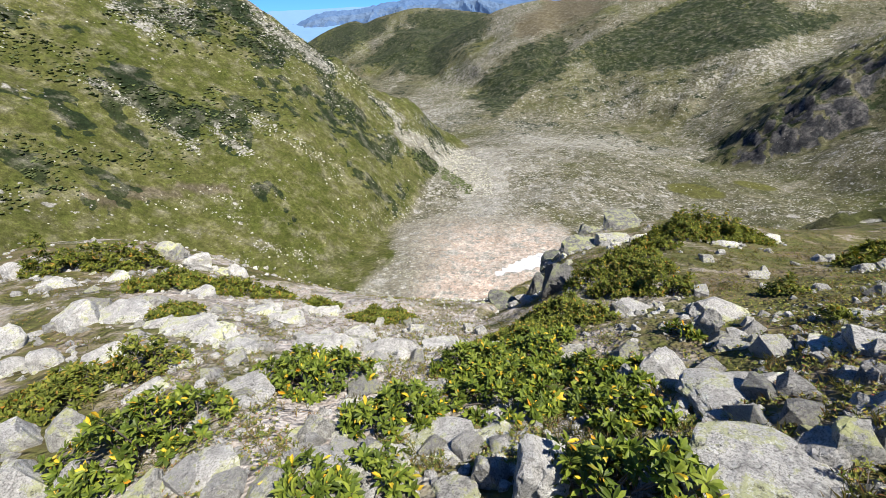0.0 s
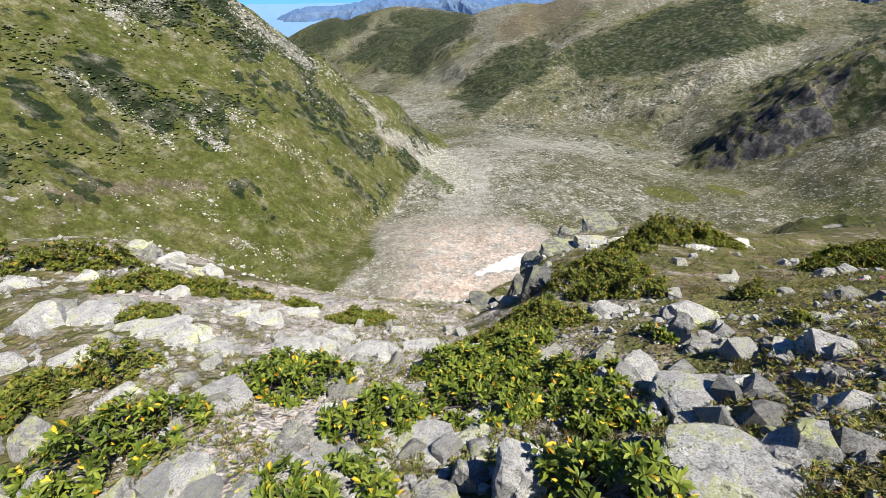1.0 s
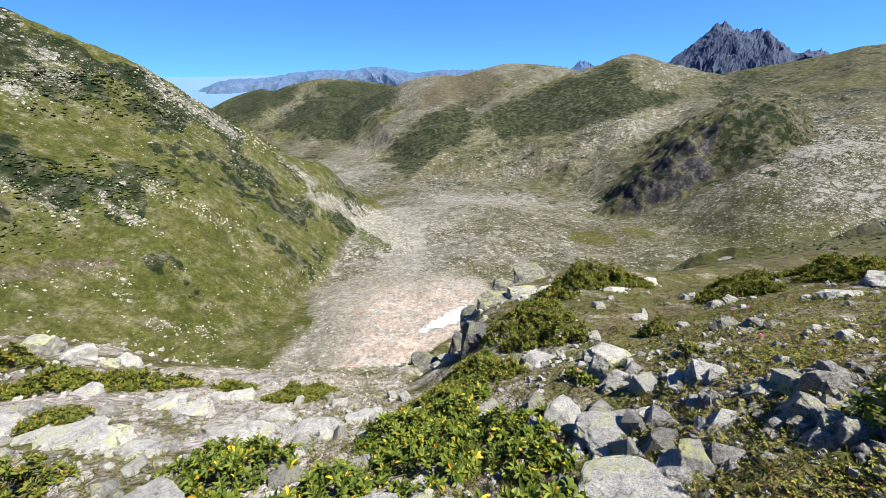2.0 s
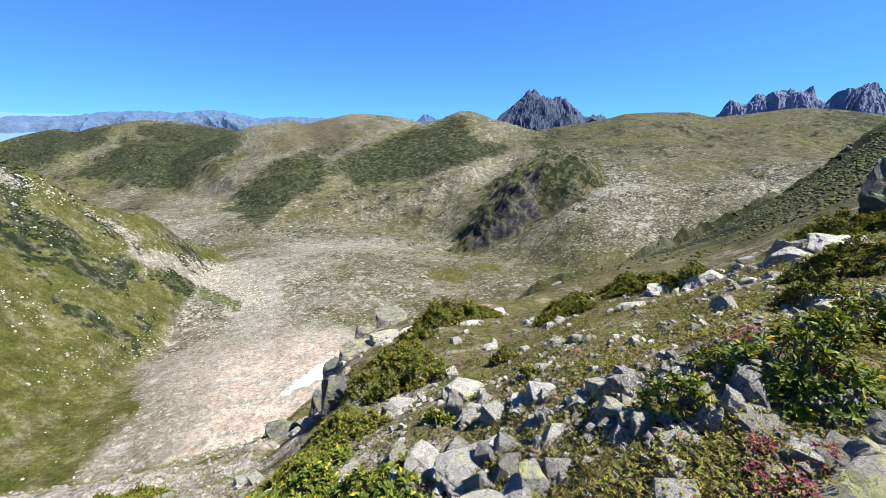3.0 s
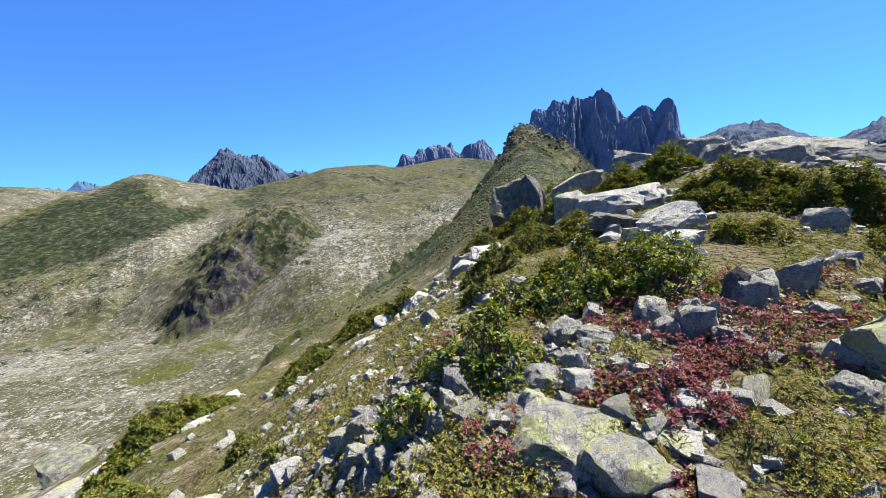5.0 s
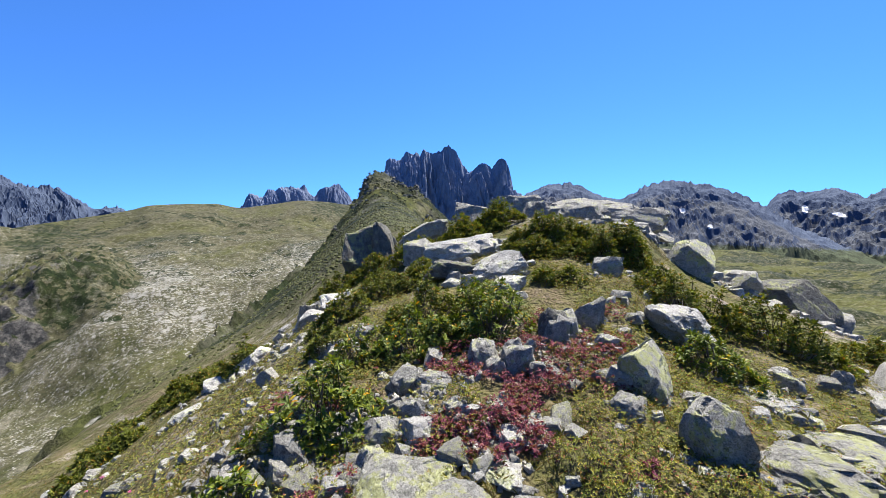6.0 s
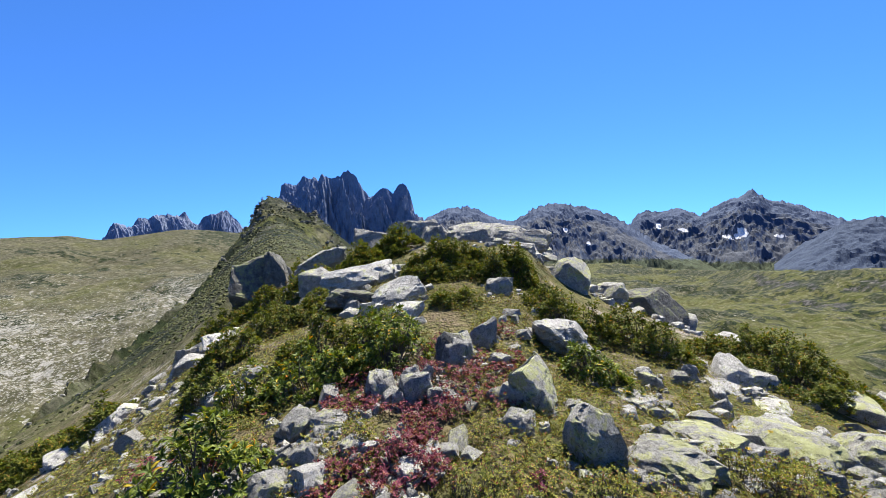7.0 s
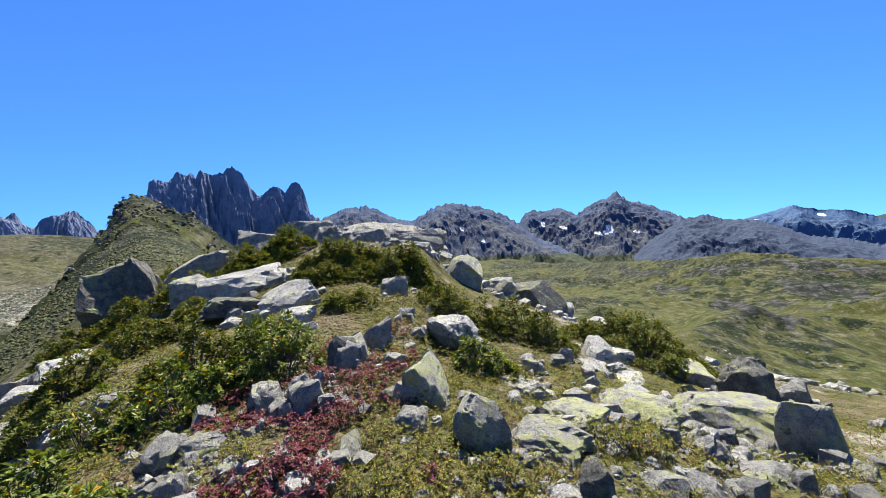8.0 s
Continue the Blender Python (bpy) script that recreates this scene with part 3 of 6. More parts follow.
    masks["bare"] = masks["bare"] * 0.5 + on_left * rock * (0.36 + 0.6 * lump)
    masks["stony"] = np.clip(masks["stony"] * (1 - 0.4 * on_left) + 0.14 * on_left * rock + 0.015 * on_left + 0.04 * far_side * (1 - bush) * (1 - brown), 0, 0.5)
    masks["heath"] = np.clip(on_left * heath + far_side * brown + 0.35 * far_side * smooth_step(wide, 0.1, 0.4), 0, 1)
    masks["shrub"] = masks["shrub"] * (1 - 0.72 * far_side) * (1 - brown) + far_side * bush * 0.85 + on_knob * bush * 0.3 + (1 - front) * open_land * band2 * 0.35
    masks["cliff"] = masks["cliff"] + (1 - front) * open_land * band2 * 0.58
    south = (1 - front) * open_land * (1 - on_hump)
    masks["dry"] = np.clip(masks["dry"] - 0.25 * on_left * smooth_step(el, -34, -24) - 0.3 * south, 0, 1)
    masks["shrub"] = masks["shrub"] + 0.45 * south * smooth_step(ridged(x / 60, y / 60, 4, 83) + 0.5 * wide, 0.4, 0.8)
    masks["hazy_sea"] = smooth_step(rg, 2250, 2350) * (1 - smooth_step(ag, -8, -4)) * (1 - smooth_step(-ag, 100, 110))
    aw, ew = ag + 2.5 * lump, el + 1.2 * lump
    floor_scree = inside(aw, ew, [(-17, -36.5), (-10.6, -33.2), (-6.8, -27.4), (0.3, -26.7), (3.8, -24.3), (8.6, -24.3), (12, -26), (20, -30), (22, -36), (8, -45), (-14, -44)], 2.0) * open_land
    masks["scree"] = np.maximum(masks["scree"], 0.75 * floor_scree)
    masks["stony"] = np.maximum(masks["stony"], 0.3 * floor_scree)
    masks["pale"] = np.maximum(masks["pale"], 0.95 * open_land * inside(aw, ew, [(-9.1, -40.5), (6.2, -42), (19.2, -34.5), (19.5, -29.6), (13.3, -28.0), (8.0, -30.2), (-0.6, -34.5)], 3.0))
    for key in ("bare", "stony", "scree"):
        masks[key] = masks[key] * (1 - 0.75 * bush) * (1 - 0.6 * brown * far_side)
    for key, v in masks.items():
        a = me.attributes.new(key, "FLOAT", "POINT")
        a.data.foreach_set("value", np.append(np.asarray(v, np.float32).ravel(), 0).astype(np.float32))
    return tagged(new("ground", me), "alpine ground of turf, scree and stony soil", "ground", kind="structure")


build_ground()


# ---- far mountains ----
def mountain_material(name, dark, light, scree, grass, snow=False):
    mat, nt, b = nodes_of(name, 0.95)
    b.inputs["Specular IOR Level"].default_value = 0.05
    mid, big = tex(nt, 0.035, 9, 0.75), tex(nt, 0.009, 8, 0.7)

    def worn(key, lo, hi, gain):
        return ramp(nt, math2(nt, "ADD", attr(nt, key), math2(nt, "MULTIPLY", math2(nt, "SUBTRACT", mid, 0.5), gain)), [(lo, 0.0), (hi, 1.0)])
    col = mixed(nt, ramp(nt, mid, [(0.36, 0.0), (0.64, 1.0)]), dark, light)
    loose = mixed(nt, ramp(nt, big, [(0.4, 0.0), (0.6, 1.0)]), scree, tuple(c * 0.72 for c in scree))
    col = mixed(nt, worn("scree", 0.38, 0.62, 1.1), col, loose)
    meadow = mixed(nt, ramp(nt, mid, [(0.42, 0.0), (0.58, 1.0)]), grass, tuple(c * 0.6 for c in grass))
    col = mixed(nt, worn("green", 0.36, 0.64, 1.6), col, meadow)
    if snow:
        col = mixed(nt, worn("snow", 0.52, 0.58, 1.2), col, (0.95, 0.95, 0.97))
    nt.links.new(col, b.inputs["Base Color"])
    bump(nt, b, tex(nt, 0.05, 9, 0.8), 0.5, 5)
    return mat


# distance haze is painted in: its blue tints rock, scree and grass alike
HAZED_CRAG = mountain_material("hazed_crag_rock", (0.18, 0.225, 0.33), (0.30, 0.345, 0.46), (0.28, 0.30, 0.35), (0.17, 0.18, 0.12))
HAZED_RANGE_ROCK = mountain_material("hazed_range_rock", (0.075, 0.10, 0.16), (0.115, 0.145, 0.21), (0.135, 0.148, 0.175), (0.10, 0.12, 0.072), True)
HAZED_DARK_RANGE = mountain_material("hazed_dark_range_rock", (0.055, 0.075, 0.12), (0.09, 0.115, 0.165), (0.10, 0.115, 0.14), (0.09, 0.11, 0.065))
HAZE_BLUE_RANGE = mountain_material("hazy_range_rock", (0.08, 0.15, 0.28), (0.115, 0.19, 0.32), (0.13, 0.20, 0.31), (0.10, 0.17, 0.27), True)


def mountain(name, azs, els, d, foot, depth, jag, mat, label, seed=0, step=0.09, crag=0.5, run=0.55, spur=0.26, wave=170.0, tooth=2.2, snows=(), meadow=(-90.0, 1.0), domed=False):
    """A rock massif: toothed crest, crags broken by spurs and gullies, an apron of scree below them.
    crag: share of the height that the crags take; run: share of the depth that the apron takes; wave: metres between spurs."""
    az = np.arange(azs[0], azs[-1] + step / 2, step)
    ends = smooth_step(np.minimum(az - azs[0], azs[-1] - az), 0, 1.2)
    warp = 0.35 * vnoise(az * 0.9, az * 0 + seed, seed + 1)
    ce = np.interp(az + warp * ends * 0.5, azs, els)
    teeth = np.abs(2 * vnoise(az * tooth + warp * 2, az * 0 + seed, seed)) + 0.55 * np.abs(2 * vnoise(az * tooth * 2.7, az * 0 + 3.3, seed + 2)) + 0.25 * vnoise(az * tooth * 7, az * 0 + 5.1, seed + 4)
    ce = ce + jag * (teeth - 0.75 if domed else 0.55 - teeth) * ends
    wide = int(0.8 / step) * 2 + 1
    calm = np.convolve(np.pad(ce, wide // 2, "edge"), np.ones(wide) / wide, "valid")
    calm = np.minimum(calm, ce + 0.5)
    base = d * tand(foot)
    u = np.concatenate([np.linspace(0, 1, 84), np.array([1.05, 1.25, 1.7])])
    ug, ag = np.meshgrid(u, az, indexing="ij")
    uf = np.minimum(ug, 1)
    along, down = np.radians(ag) * d, depth * (1 - uf)
    bend = fbm(along / (wave * 2), down / (wave * 2), 3, seed + 5)
    ribs = ridged(along / wave + bend * 1.5, down / (wave * 2.6) + bend, 5, seed + 7)
    rock = ridged(along / (wave * 0.24) + down / wave + bend * 2, down / (wave * 0.2) + bend * 2, 4, seed + 17)
    fade = np.sin(np.pi * np.clip(uf, 0, 1)) ** 0.6
    w = np.clip(uf + spur * (ribs - 0.3) * fade + 0.05 * (rock - 0.3) * fade, 0, 1)
    lap = smooth_step(uf, 0.9, 1.0)
    tall = (d * tand(calm))[None] * (1 - lap) + (d * tand(ce))[None] * lap - base
    low = (1 - crag) * np.clip(w / run, 0, 1) ** 1.25
    high = crag * np.clip((w - run) / (1 - run), 0, 1) ** 0.85
    z = base + tall * (low + high)
    z = z + tall * 0.03 * (rock - 0.3) * smooth_step(w, run * 0.7, run * 1.1) * fade
    rad = d - down + np.maximum(ug - 1, 0) * depth
    z = np.minimum(z, rad * tand(np.where(uf < 1, calm[None] * (1 - lap) + ce[None] * lap - 0.12 * (1 - uf) * 6, ce[None])))
    z = np.where(ug > 1, base + tall * (1.0 - np.minimum((ug - 1) * 1.4, 1)), z)
    x, y = rad * np.sin(np.radians(ag)), rad * np.cos(np.radians(ag))
    me = mesh_from(name, np.stack([x, y, z + EYE], -1).reshape(-1, 3), grid_faces(len(u), len(az))[:, ::-1], mat, False)
    el = np.degrees(np.arctan2(z, rad))
    gu = np.gradient(z, axis=0) / np.maximum(np.abs(np.gradient(rad, axis=0)), 0.1)
    ga = np.gradient(z, axis=1) / (np.radians(step) * d)
    gentle = 1 - smooth_step(np.hypot(gu, ga), 0.75, 1.25)
    sn = sum((np.exp(-((ag - a) / w) ** 2 - ((el - e + (ag - a) * 0.25) / h) ** 2) for a, e, w, h in snows), 0 * ag)
    for key, val in (("scree", gentle * (1 - smooth_step(w, run + 0.05, run + 0.35))), ("green", smooth_step(meadow[0] - el, -meadow[1], meadow[1])), ("snow", sn)):
        at = me.attributes.new(key, "FLOAT", "POINT")
        at.data.foreach_set("value", np.asarray(val, np.float32).ravel())
    return tagged(new(name, me), label, "mountain")


mountain("distant_ridge", [-24, -20, -18.1, -16.2, -13.9, -11.6, -9.7, -5.3, -1.7, 1.2, 4.2, 6.3, 9.9, 12.2, 16.7, 19, 24, 30], [-3.2, -2.4, -2.1, -1.9, -1.0, -0.7, -0.8, -0.2, 0.1, -0.05, 0.35, 0.2, -0.5, -0.2, -0.1, -0.3, -1.2, -2], 4300, -4.0, 700, 0.14, HAZE_BLUE_RANGE, "long low blue mountain range on the hazy horizon", seed=3, step=0.16, crag=0.3, wave=300, tooth=1.2)
mountain("distant_peak", [24, 26.5, 27.3, 28.5, 29.4, 30.6, 31.6, 33, 35], [-2.0, -0.5, 0.25, -0.1, -0.2, 0.75, 0.3, -0.2, -2], 4000, -3.0, 300, 0.4, HAZE_BLUE_RANGE, "small hazy blue rock peak behind green hills", seed=5, tooth=3.0)
mountain("rock_peak", [38.5, 40.4, 41.3, 42.4, 43.2, 44.0, 44.8, 45.6, 47.0, 48.2, 49.0, 50.2, 51.5, 53.3, 55.2, 57.5], [-1.5, 0.5, 1.3, 2.1, 3.2, 3.8, 4.1, 3.5, 3.1, 3.2, 2.9, 1.9, 1.0, 1.25, 0.5, -1], 3000, -2.5, 380, 0.3, HAZED_RANGE_ROCK, "steep dark rock peak rising behind green hills", seed=11, step=0.05, crag=0.75, run=0.3, wave=120, tooth=2.6)
mountain("crag_ridge", [63.5, 65.5, 66.2, 66.8, 68.4, 68.9, 69.5, 70.6, 72.4, 73.4, 74.3, 74.6, 75.2, 76.4, 77.6, 78.4, 78.8, 79.6, 81], [-1, 1.1, 2.3, 2.8, 2.6, 3.4, 3.4, 4.0, 3.9, 4.1, 2.9, 2.5, 3.8, 4.1, 4.5, 3.7, 3.5, 2.2, -1], 2200, -2.0, 170, 0.34, HAZED_CRAG, "jagged dark rock crags on a grassy ridge", seed=17, step=0.05, crag=0.8, run=0.25, wave=60, tooth=1.5, domed=True)
towers = mountain("tower_massif", [80, 82.5, 84.0, 84.3, 84.8, 86.2, 86.5, 87.1, 87.7, 88.4, 88.9, 89.4, 90.2, 91.2, 91.8, 92.3, 92.9, 93.5, 94.1, 94.7, 95.3, 96.5, 98], [1, 4, 6.0, 7.6, 8.0, 7.8, 8.3, 9.1, 8.6, 8.9, 8.5, 9.2, 8.7, 9.0, 8.9, 9.6, 9.75, 9.4, 8.7, 7.6, 6.6, 5.2, 1], 1600, -2.0, 170, 0.3, HAZED_CRAG, "tall dark castle-like rock towers with steep walls", seed=23, step=0.04, crag=0.85, run=0.25, spur=0.34, wave=62, tooth=1.3, domed=True)
pinnacle = mountain("pinnacle", [93.5, 95.2, 96.2, 96.9, 97.6, 98.3, 98.8, 99.3, 99.8, 100.3, 100.8, 101.2, 101.6, 102.0, 103.0, 104], [1, 5.9, 6.3, 7.0, 7.5, 7.2, 6.6, 7.1, 7.9, 8.05, 7.7, 6.8, 5.3, 3.6, 3.2, 1], 1570, -2.0, 150, 0.22, HAZED_CRAG, "", seed=61, step=0.04, crag=0.85, run=0.25, spur=0.34, wave=55, tooth=1.3, domed=True)
del pinnacle["category"]
pinnacle.parent = towers
mountain("rocky_range", [100, 103, 104.5, 106.2, 109.2, 111, 112.6, 115.5, 117.1, 118.4, 120.1, 122.7, 125, 127, 129.1, 131.0, 134, 140], [0, 2.7, 3.6, 4.2, 4.5, 3.9, 2.9, 2.2, 2.9, 3.8, 4.3, 4.2, 3.7, 3.0, 2.0, 0.6, -1.6, -4.5], 2500, -6.0, 1150, 0.3, HAZED_RANGE_ROCK, "grey rocky mountain range with dark gullies", seed=29, crag=0.40, run=0.60, spur=0.22, wave=300, tooth=1.6, snows=((122.6, 0.6, 0.5, 0.35), (125.5, -1.2, 0.4, 0.3)), meadow=(-3.4, 0.8))
mountain("snowy_peak", [124, 128, 130.4, 131.4, 132.4, 134.2, 136.2, 138.1, 139.4, 140.6, 141.8, 143.2, 144.6, 146.0, 148.4, 150.9, 152.9, 156.1, 160.1, 162.7, 168], [-2, -0.2, 1.0, 2.2, 2.7, 2.5, 2.8, 1.8, 2.6, 3.2, 3.6, 4.4, 3.1, 2.9, 1.7, 0.5, 0.4, -0.3, -1.3, -2.8, -3.5], 3300, -5.5, 1350, 0.3, HAZED_RANGE_ROCK, "pointed grey rock peak with small snow patches", seed=37, crag=0.44, run=0.60, spur=0.20, wave=340, tooth=1.6, snows=((142.2, -0.4, 0.75, 0.6), (141.0, -0.9, 0.9, 0.28), (133.8, 0.7, 0.35, 0.5), (136.4, 0.1, 0.7, 0.25), (145.5, -0.9, 0.8, 0.22)), meadow=(-3.8, 0.7))
mountain("dark_ridge", [145, 147.5, 149.5, 151.2, 152.9, 154.7, 157.5, 160.1, 161.9, 164.5, 167.4, 175, 185], [-4, -1.6, -0.3, 0.5, 0.85, 0.1, -0.1, -1.1, -2.0, -2.4, -3.1, -3.3, -3.5], 2300, -6.0, 900, 0.2, HAZED_DARK_RANGE, "dark rocky ridge falling away beyond a grassy plateau", seed=43, crag=0.85, run=0.15, spur=0.24, wave=330, tooth=1.8, meadow=(-4.6, 0.6))
mountain("hazy_range", [150, 153.5, 155.6, 157.8, 160.7, 162.5, 164.8, 166.8, 168.5, 176, 190], [-2, -0.9, -0.3, 0.4, 1.2, 0.7, 0.4, -0.3, -0.8, -1, -2], 4300, -4.5, 800, 0.14, HAZE_BLUE_RANGE, "pale blue far mountain range in haze", seed=47, crag=0.4, spur=0.4, wave=420, tooth=1.4, snows=((162.9, 0.05, 0.5, 0.2), (157.6, -0.2, 0.3, 0.15)))


# ---- rocks ----
def icosphere(level):
    bm = bmesh.new()
    bmesh.ops.create_icosphere(bm, subdivisions=level, radius=1)
    bm.verts.ensure_lookup_table()
    v = np.array([tuple(p.co) for p in bm.verts])
    f = np.array([[p.index for p in q.verts] for q in bm.faces])
    bm.free()
    return v, f


# gneiss and outcrop rock: grey stone darkened, shade painted into the base colour
SHADED_ROCK = rock_material("shaded_grey_gneiss", (0.15, 0.145, 0.13), (0.34, 0.33, 0.30), (0.42, 0.44, 0.20), 0.012)
LICHEN_ROCK = rock_material("lichened_granite", (0.36, 0.35, 0.315), (0.72, 0.70, 0.635), (0.62, 0.64, 0.26), 0.032)
SHADED_OUTCROP = rock_material("shaded_outcrop_rock", (0.12, 0.118, 0.11), (0.25, 0.245, 0.23), (0.29, 0.31, 0.17), 0.02)
STYLES = {
    "pale": (PALE_ROCK, "pale grey angular granite boulder", "boulder"),
    "grey": (GREY_ROCK, "grey angular rock half sunk in alpine turf", "rock"),
    "slab": (PALE_ROCK, "flat pale granite slab with rough layered edges", "slab"),
    "crest": (GREY_ROCK, "broad weathered grey rock slab along the crest", "slab"),
    "lichen": (LICHEN_ROCK, "grey granite boulder patched with yellow-green lichen", "boulder"),
    "dark": (SHADED_ROCK, "grey weathered rock block coloured dark as in shade, with spotted lichen", "rock"),
    "cliff": (SHADED_OUTCROP, "fissured outcrop block coloured dark as in shade, at the shoulder's edge", "outcrop"),
}


def rock_shape(level, style, rng):
    """A broken block: the hull of scattered corners, its edges chipped, its faces roughened; fits a cube of side 1."""
    flat = style in ("slab", "crest")
    n = 19 if flat else 17
    q = rng.uniform(-1, 1, (n, 3))
    q = np.sign(q) * np.abs(q) ** 0.42
    q += rng.normal(0, 0.10, q.shape)
    q[:, :2] *= 1 - (0.08 if flat else 0.18) * np.clip(q[:, 2:], -0.2, 1)
    block = np.array([[i * 0.95, j * 0.95, -1.0] for i in (-1, 1) for j in (-1, 1)] + [[i * 0.6, j * 0.6, 0.4] for i in (-1, 1) for j in (-1, 1)])
    q = np.vstack([q, block + rng.normal(0, 0.2, block.shape)])
    q[:, :2] += q[:, 2:] * rng.normal(0, 0.16, 2)
    bm = bmesh.new()
    for p in q:
        bm.verts.new(p * 0.5)
    got = bmesh.ops.convex_hull(bm, input=bm.verts)
    bmesh.ops.delete(bm, geom=[g for g in got["geom_interior"] if isinstance(g, bmesh.types.BMVert)], context="VERTS")
    bmesh.ops.dissolve_limit(bm, angle_limit=radians(14), verts=bm.verts, edges=bm.edges)
    if level > 2:
        bmesh.ops.bevel(bm, geom=list(bm.edges), offset=0.016, segments=1, profile=0.6, affect="EDGES", clamp_overlap=True)
    bmesh.ops.triangulate(bm, faces=bm.faces)
    for _ in range({2: 0, 3: 3, 4: 5}[level]):
        long = [e for e in bm.edges if e.calc_length() > {3: 0.22, 4: 0.10}[level]]
        bmesh.ops.subdivide_edges(bm, edges=long, cuts=1)
        bmesh.ops.triangulate(bm, faces=bm.faces)
    bm.verts.ensure_lookup_table()
    bm.verts.index_update()
    p = np.array([tuple(v.co) for v in bm.verts])
    f = np.array([[v.index for v in face.verts] for face in bm.faces])
    bm.free()
    a, b, g = rng.uniform(0, 50, 3)
    if level > 2:
        rough = 0.075 * fbm(p[:, 0] * 5 + p[:, 2] * 3.1 + a, p[:, 1] * 5 - p[:, 2] * 3.7 + b, 4, int(g)) + 0.05 * np.minimum(ridged(p[:, 0] * 2.1 - p[:, 2] * 3 + b, p[:, 1] * 2.1 + p[:, 2] * 2.4 + a, 3, int(g) + 5), 0.25)
        rough += 0.02 * fbm(p[:, 0] * 15 + p[:, 2] * 9 + a, p[:, 1] * 15 - p[:, 2] * 11 + b, 3, int(g) + 9)
        p = p * (1 + 2 * rough)[:, None]
        for _ in range(11 if level > 3 else 8):
            c = rng.normal(0, 1, 3)
            c /= np.linalg.norm(c)
            t = p @ c
            p = p - np.maximum(t - t.max() * rng.uniform(0.62, 0.93), 0)[:, None] * c * 0.96
        for _ in range(3):
            c = rng.normal(0, 1, 3) * np.array([1, 1, 0.35])
            c /= np.linalg.norm(c)
            p = p + np.sign(p @ c - rng.uniform(-0.25, 0.25))[:, None] * rng.uniform(0.008, 0.022) * np.cross(c, rng.normal(0, 1, 3))
        layer = np.floor(p[:, 2] * (8 if flat else 4) + 0.9 * vnoise(p[:, 0] * 2 + a, p[:, 1] * 2, 1))
        p[:, :2] *= (1 + (0.07 if flat else 0.025) * (hash2(layer, layer * 0 + int(b), 3) - 0.5))[:, None]
    lo, hi = p.min(0), p.max(0)
    return (p - (lo + hi) / 2) / (hi - lo), f


def ground_z(x, y):
    return float(height(np.array([math.degrees(math.atan2(x, y))]), np.array([math.hypot(x, y)]))[0][0])


ROCKS = []


def boulder(x, y, w, d, h, turn, style, level=3, tilt=0):
    """A rock of that width, depth and height over the ground, sunk by a quarter."""
    rng = np.random.default_rng(len(ROCKS) * 7 + 3)
    ROCKS.append((x, y, max(w, d) / 2))
    p, f = rock_shape(level, style, rng)
    mat, label, kind = STYLES[style]
    sink = (0.9 if style == "cliff" else 0.4) * h + 0.05
    p = p * np.array([w, d, h + sink])
    me = mesh_from("boulder", p, f, mat, False)
    zs = [ground_z(x + dx * w * 0.3, y + dy * d * 0.3) for dx, dy in ((0, 0), (1, 0), (-1, 0), (0, 1), (0, -1))]
    gx, gy = (zs[1] - zs[2]) / (0.6 * w), (zs[3] - zs[4]) / (0.6 * d)
    ob = new("stone_slab" if style == "slab" else "boulder", me)
    lean = Vector((-gx * 0.3, -gy * 0.3, 1)).to_track_quat("Z", "Y").to_matrix().to_4x4() if style in ("slab", "lichen") else Matrix()
    yaw = Matrix.Rotation(radians(turn), 4, "Z")
    ob.matrix_world = Matrix.Translation((x, y, float(np.mean(zs)) + (h - sink) / 2)) @ lean @ Matrix.Rotation(radians(tilt), 4, "X") @ yaw
    return tagged(ob, label, kind, "rocks on the shoulder")


def ledge(x, y, w, d, top, thick, turn, style, tilt=0, level=4, lean=0.35):
    """A bedded block whose upper face lies at the height top, standing on the ground or on the blocks below it."""
    rng = np.random.default_rng(len(ROCKS) * 11 + 5)
    ROCKS.append((x, y, max(w, d) / 2))
    p, f = rock_shape(level, style, rng)
    p[:, 1] = np.where(p[:, 1] < 0.1, p[:, 1] + (0.1 - p[:, 1]) * lean * (p[:, 2] + 0.5), p[:, 1])
    mat, label, kind = STYLES[style]
    under = max(min(top - thick, ground_z(x, y)) - 0.12, top - thick - 0.9)
    ob = new("stone_slab" if style == "crest" else "boulder", mesh_from("boulder", p * np.array([w * 1.08, d, top - under]), f, mat, False))
    ob.matrix_world = Matrix.Translation((x, y, (top + under) / 2)) @ Matrix.Rotation(radians(turn), 4, "Z") @ Matrix.Rotation(radians(tilt), 4, "Y")
    return tagged(ob, label, kind, "rocks on the shoulder")


# ---- plants ----
def leaf_material(name, stops, rough=0.4):
    mat, nt, b = nodes_of(name, rough)
    geo = nt.nodes.new("ShaderNodeNewGeometry")
    col = ramp(nt, geo.outputs["Random Per Island"], stops)
    col = mixed(nt, ramp(nt, tex(nt, 30, 3, 0.6), [(0.4, 0.0), (0.7, 0.35)]), col, (0.12, 0.13, 0.05))
    nt.links.new(col, b.inputs["Base Color"])
    b.inputs["Specular IOR Level"].default_value = 0.12
    thin = nt.nodes.new("ShaderNodeBsdfTranslucent")
    nt.links.new(mixed(nt, 1.0, col, (1.35, 1.35, 0.5), "MULTIPLY"), thin.inputs["Color"])
    both = nt.nodes.new("ShaderNodeMixShader")
    both.inputs[0].default_value = 0.24
    nt.links.new(b.outputs[0], both.inputs[1])
    nt.links.new(thin.outputs[0], both.inputs[2])
    nt.links.new(both.outputs[0], nt.nodes["Material Output"].inputs[0])
    return mat


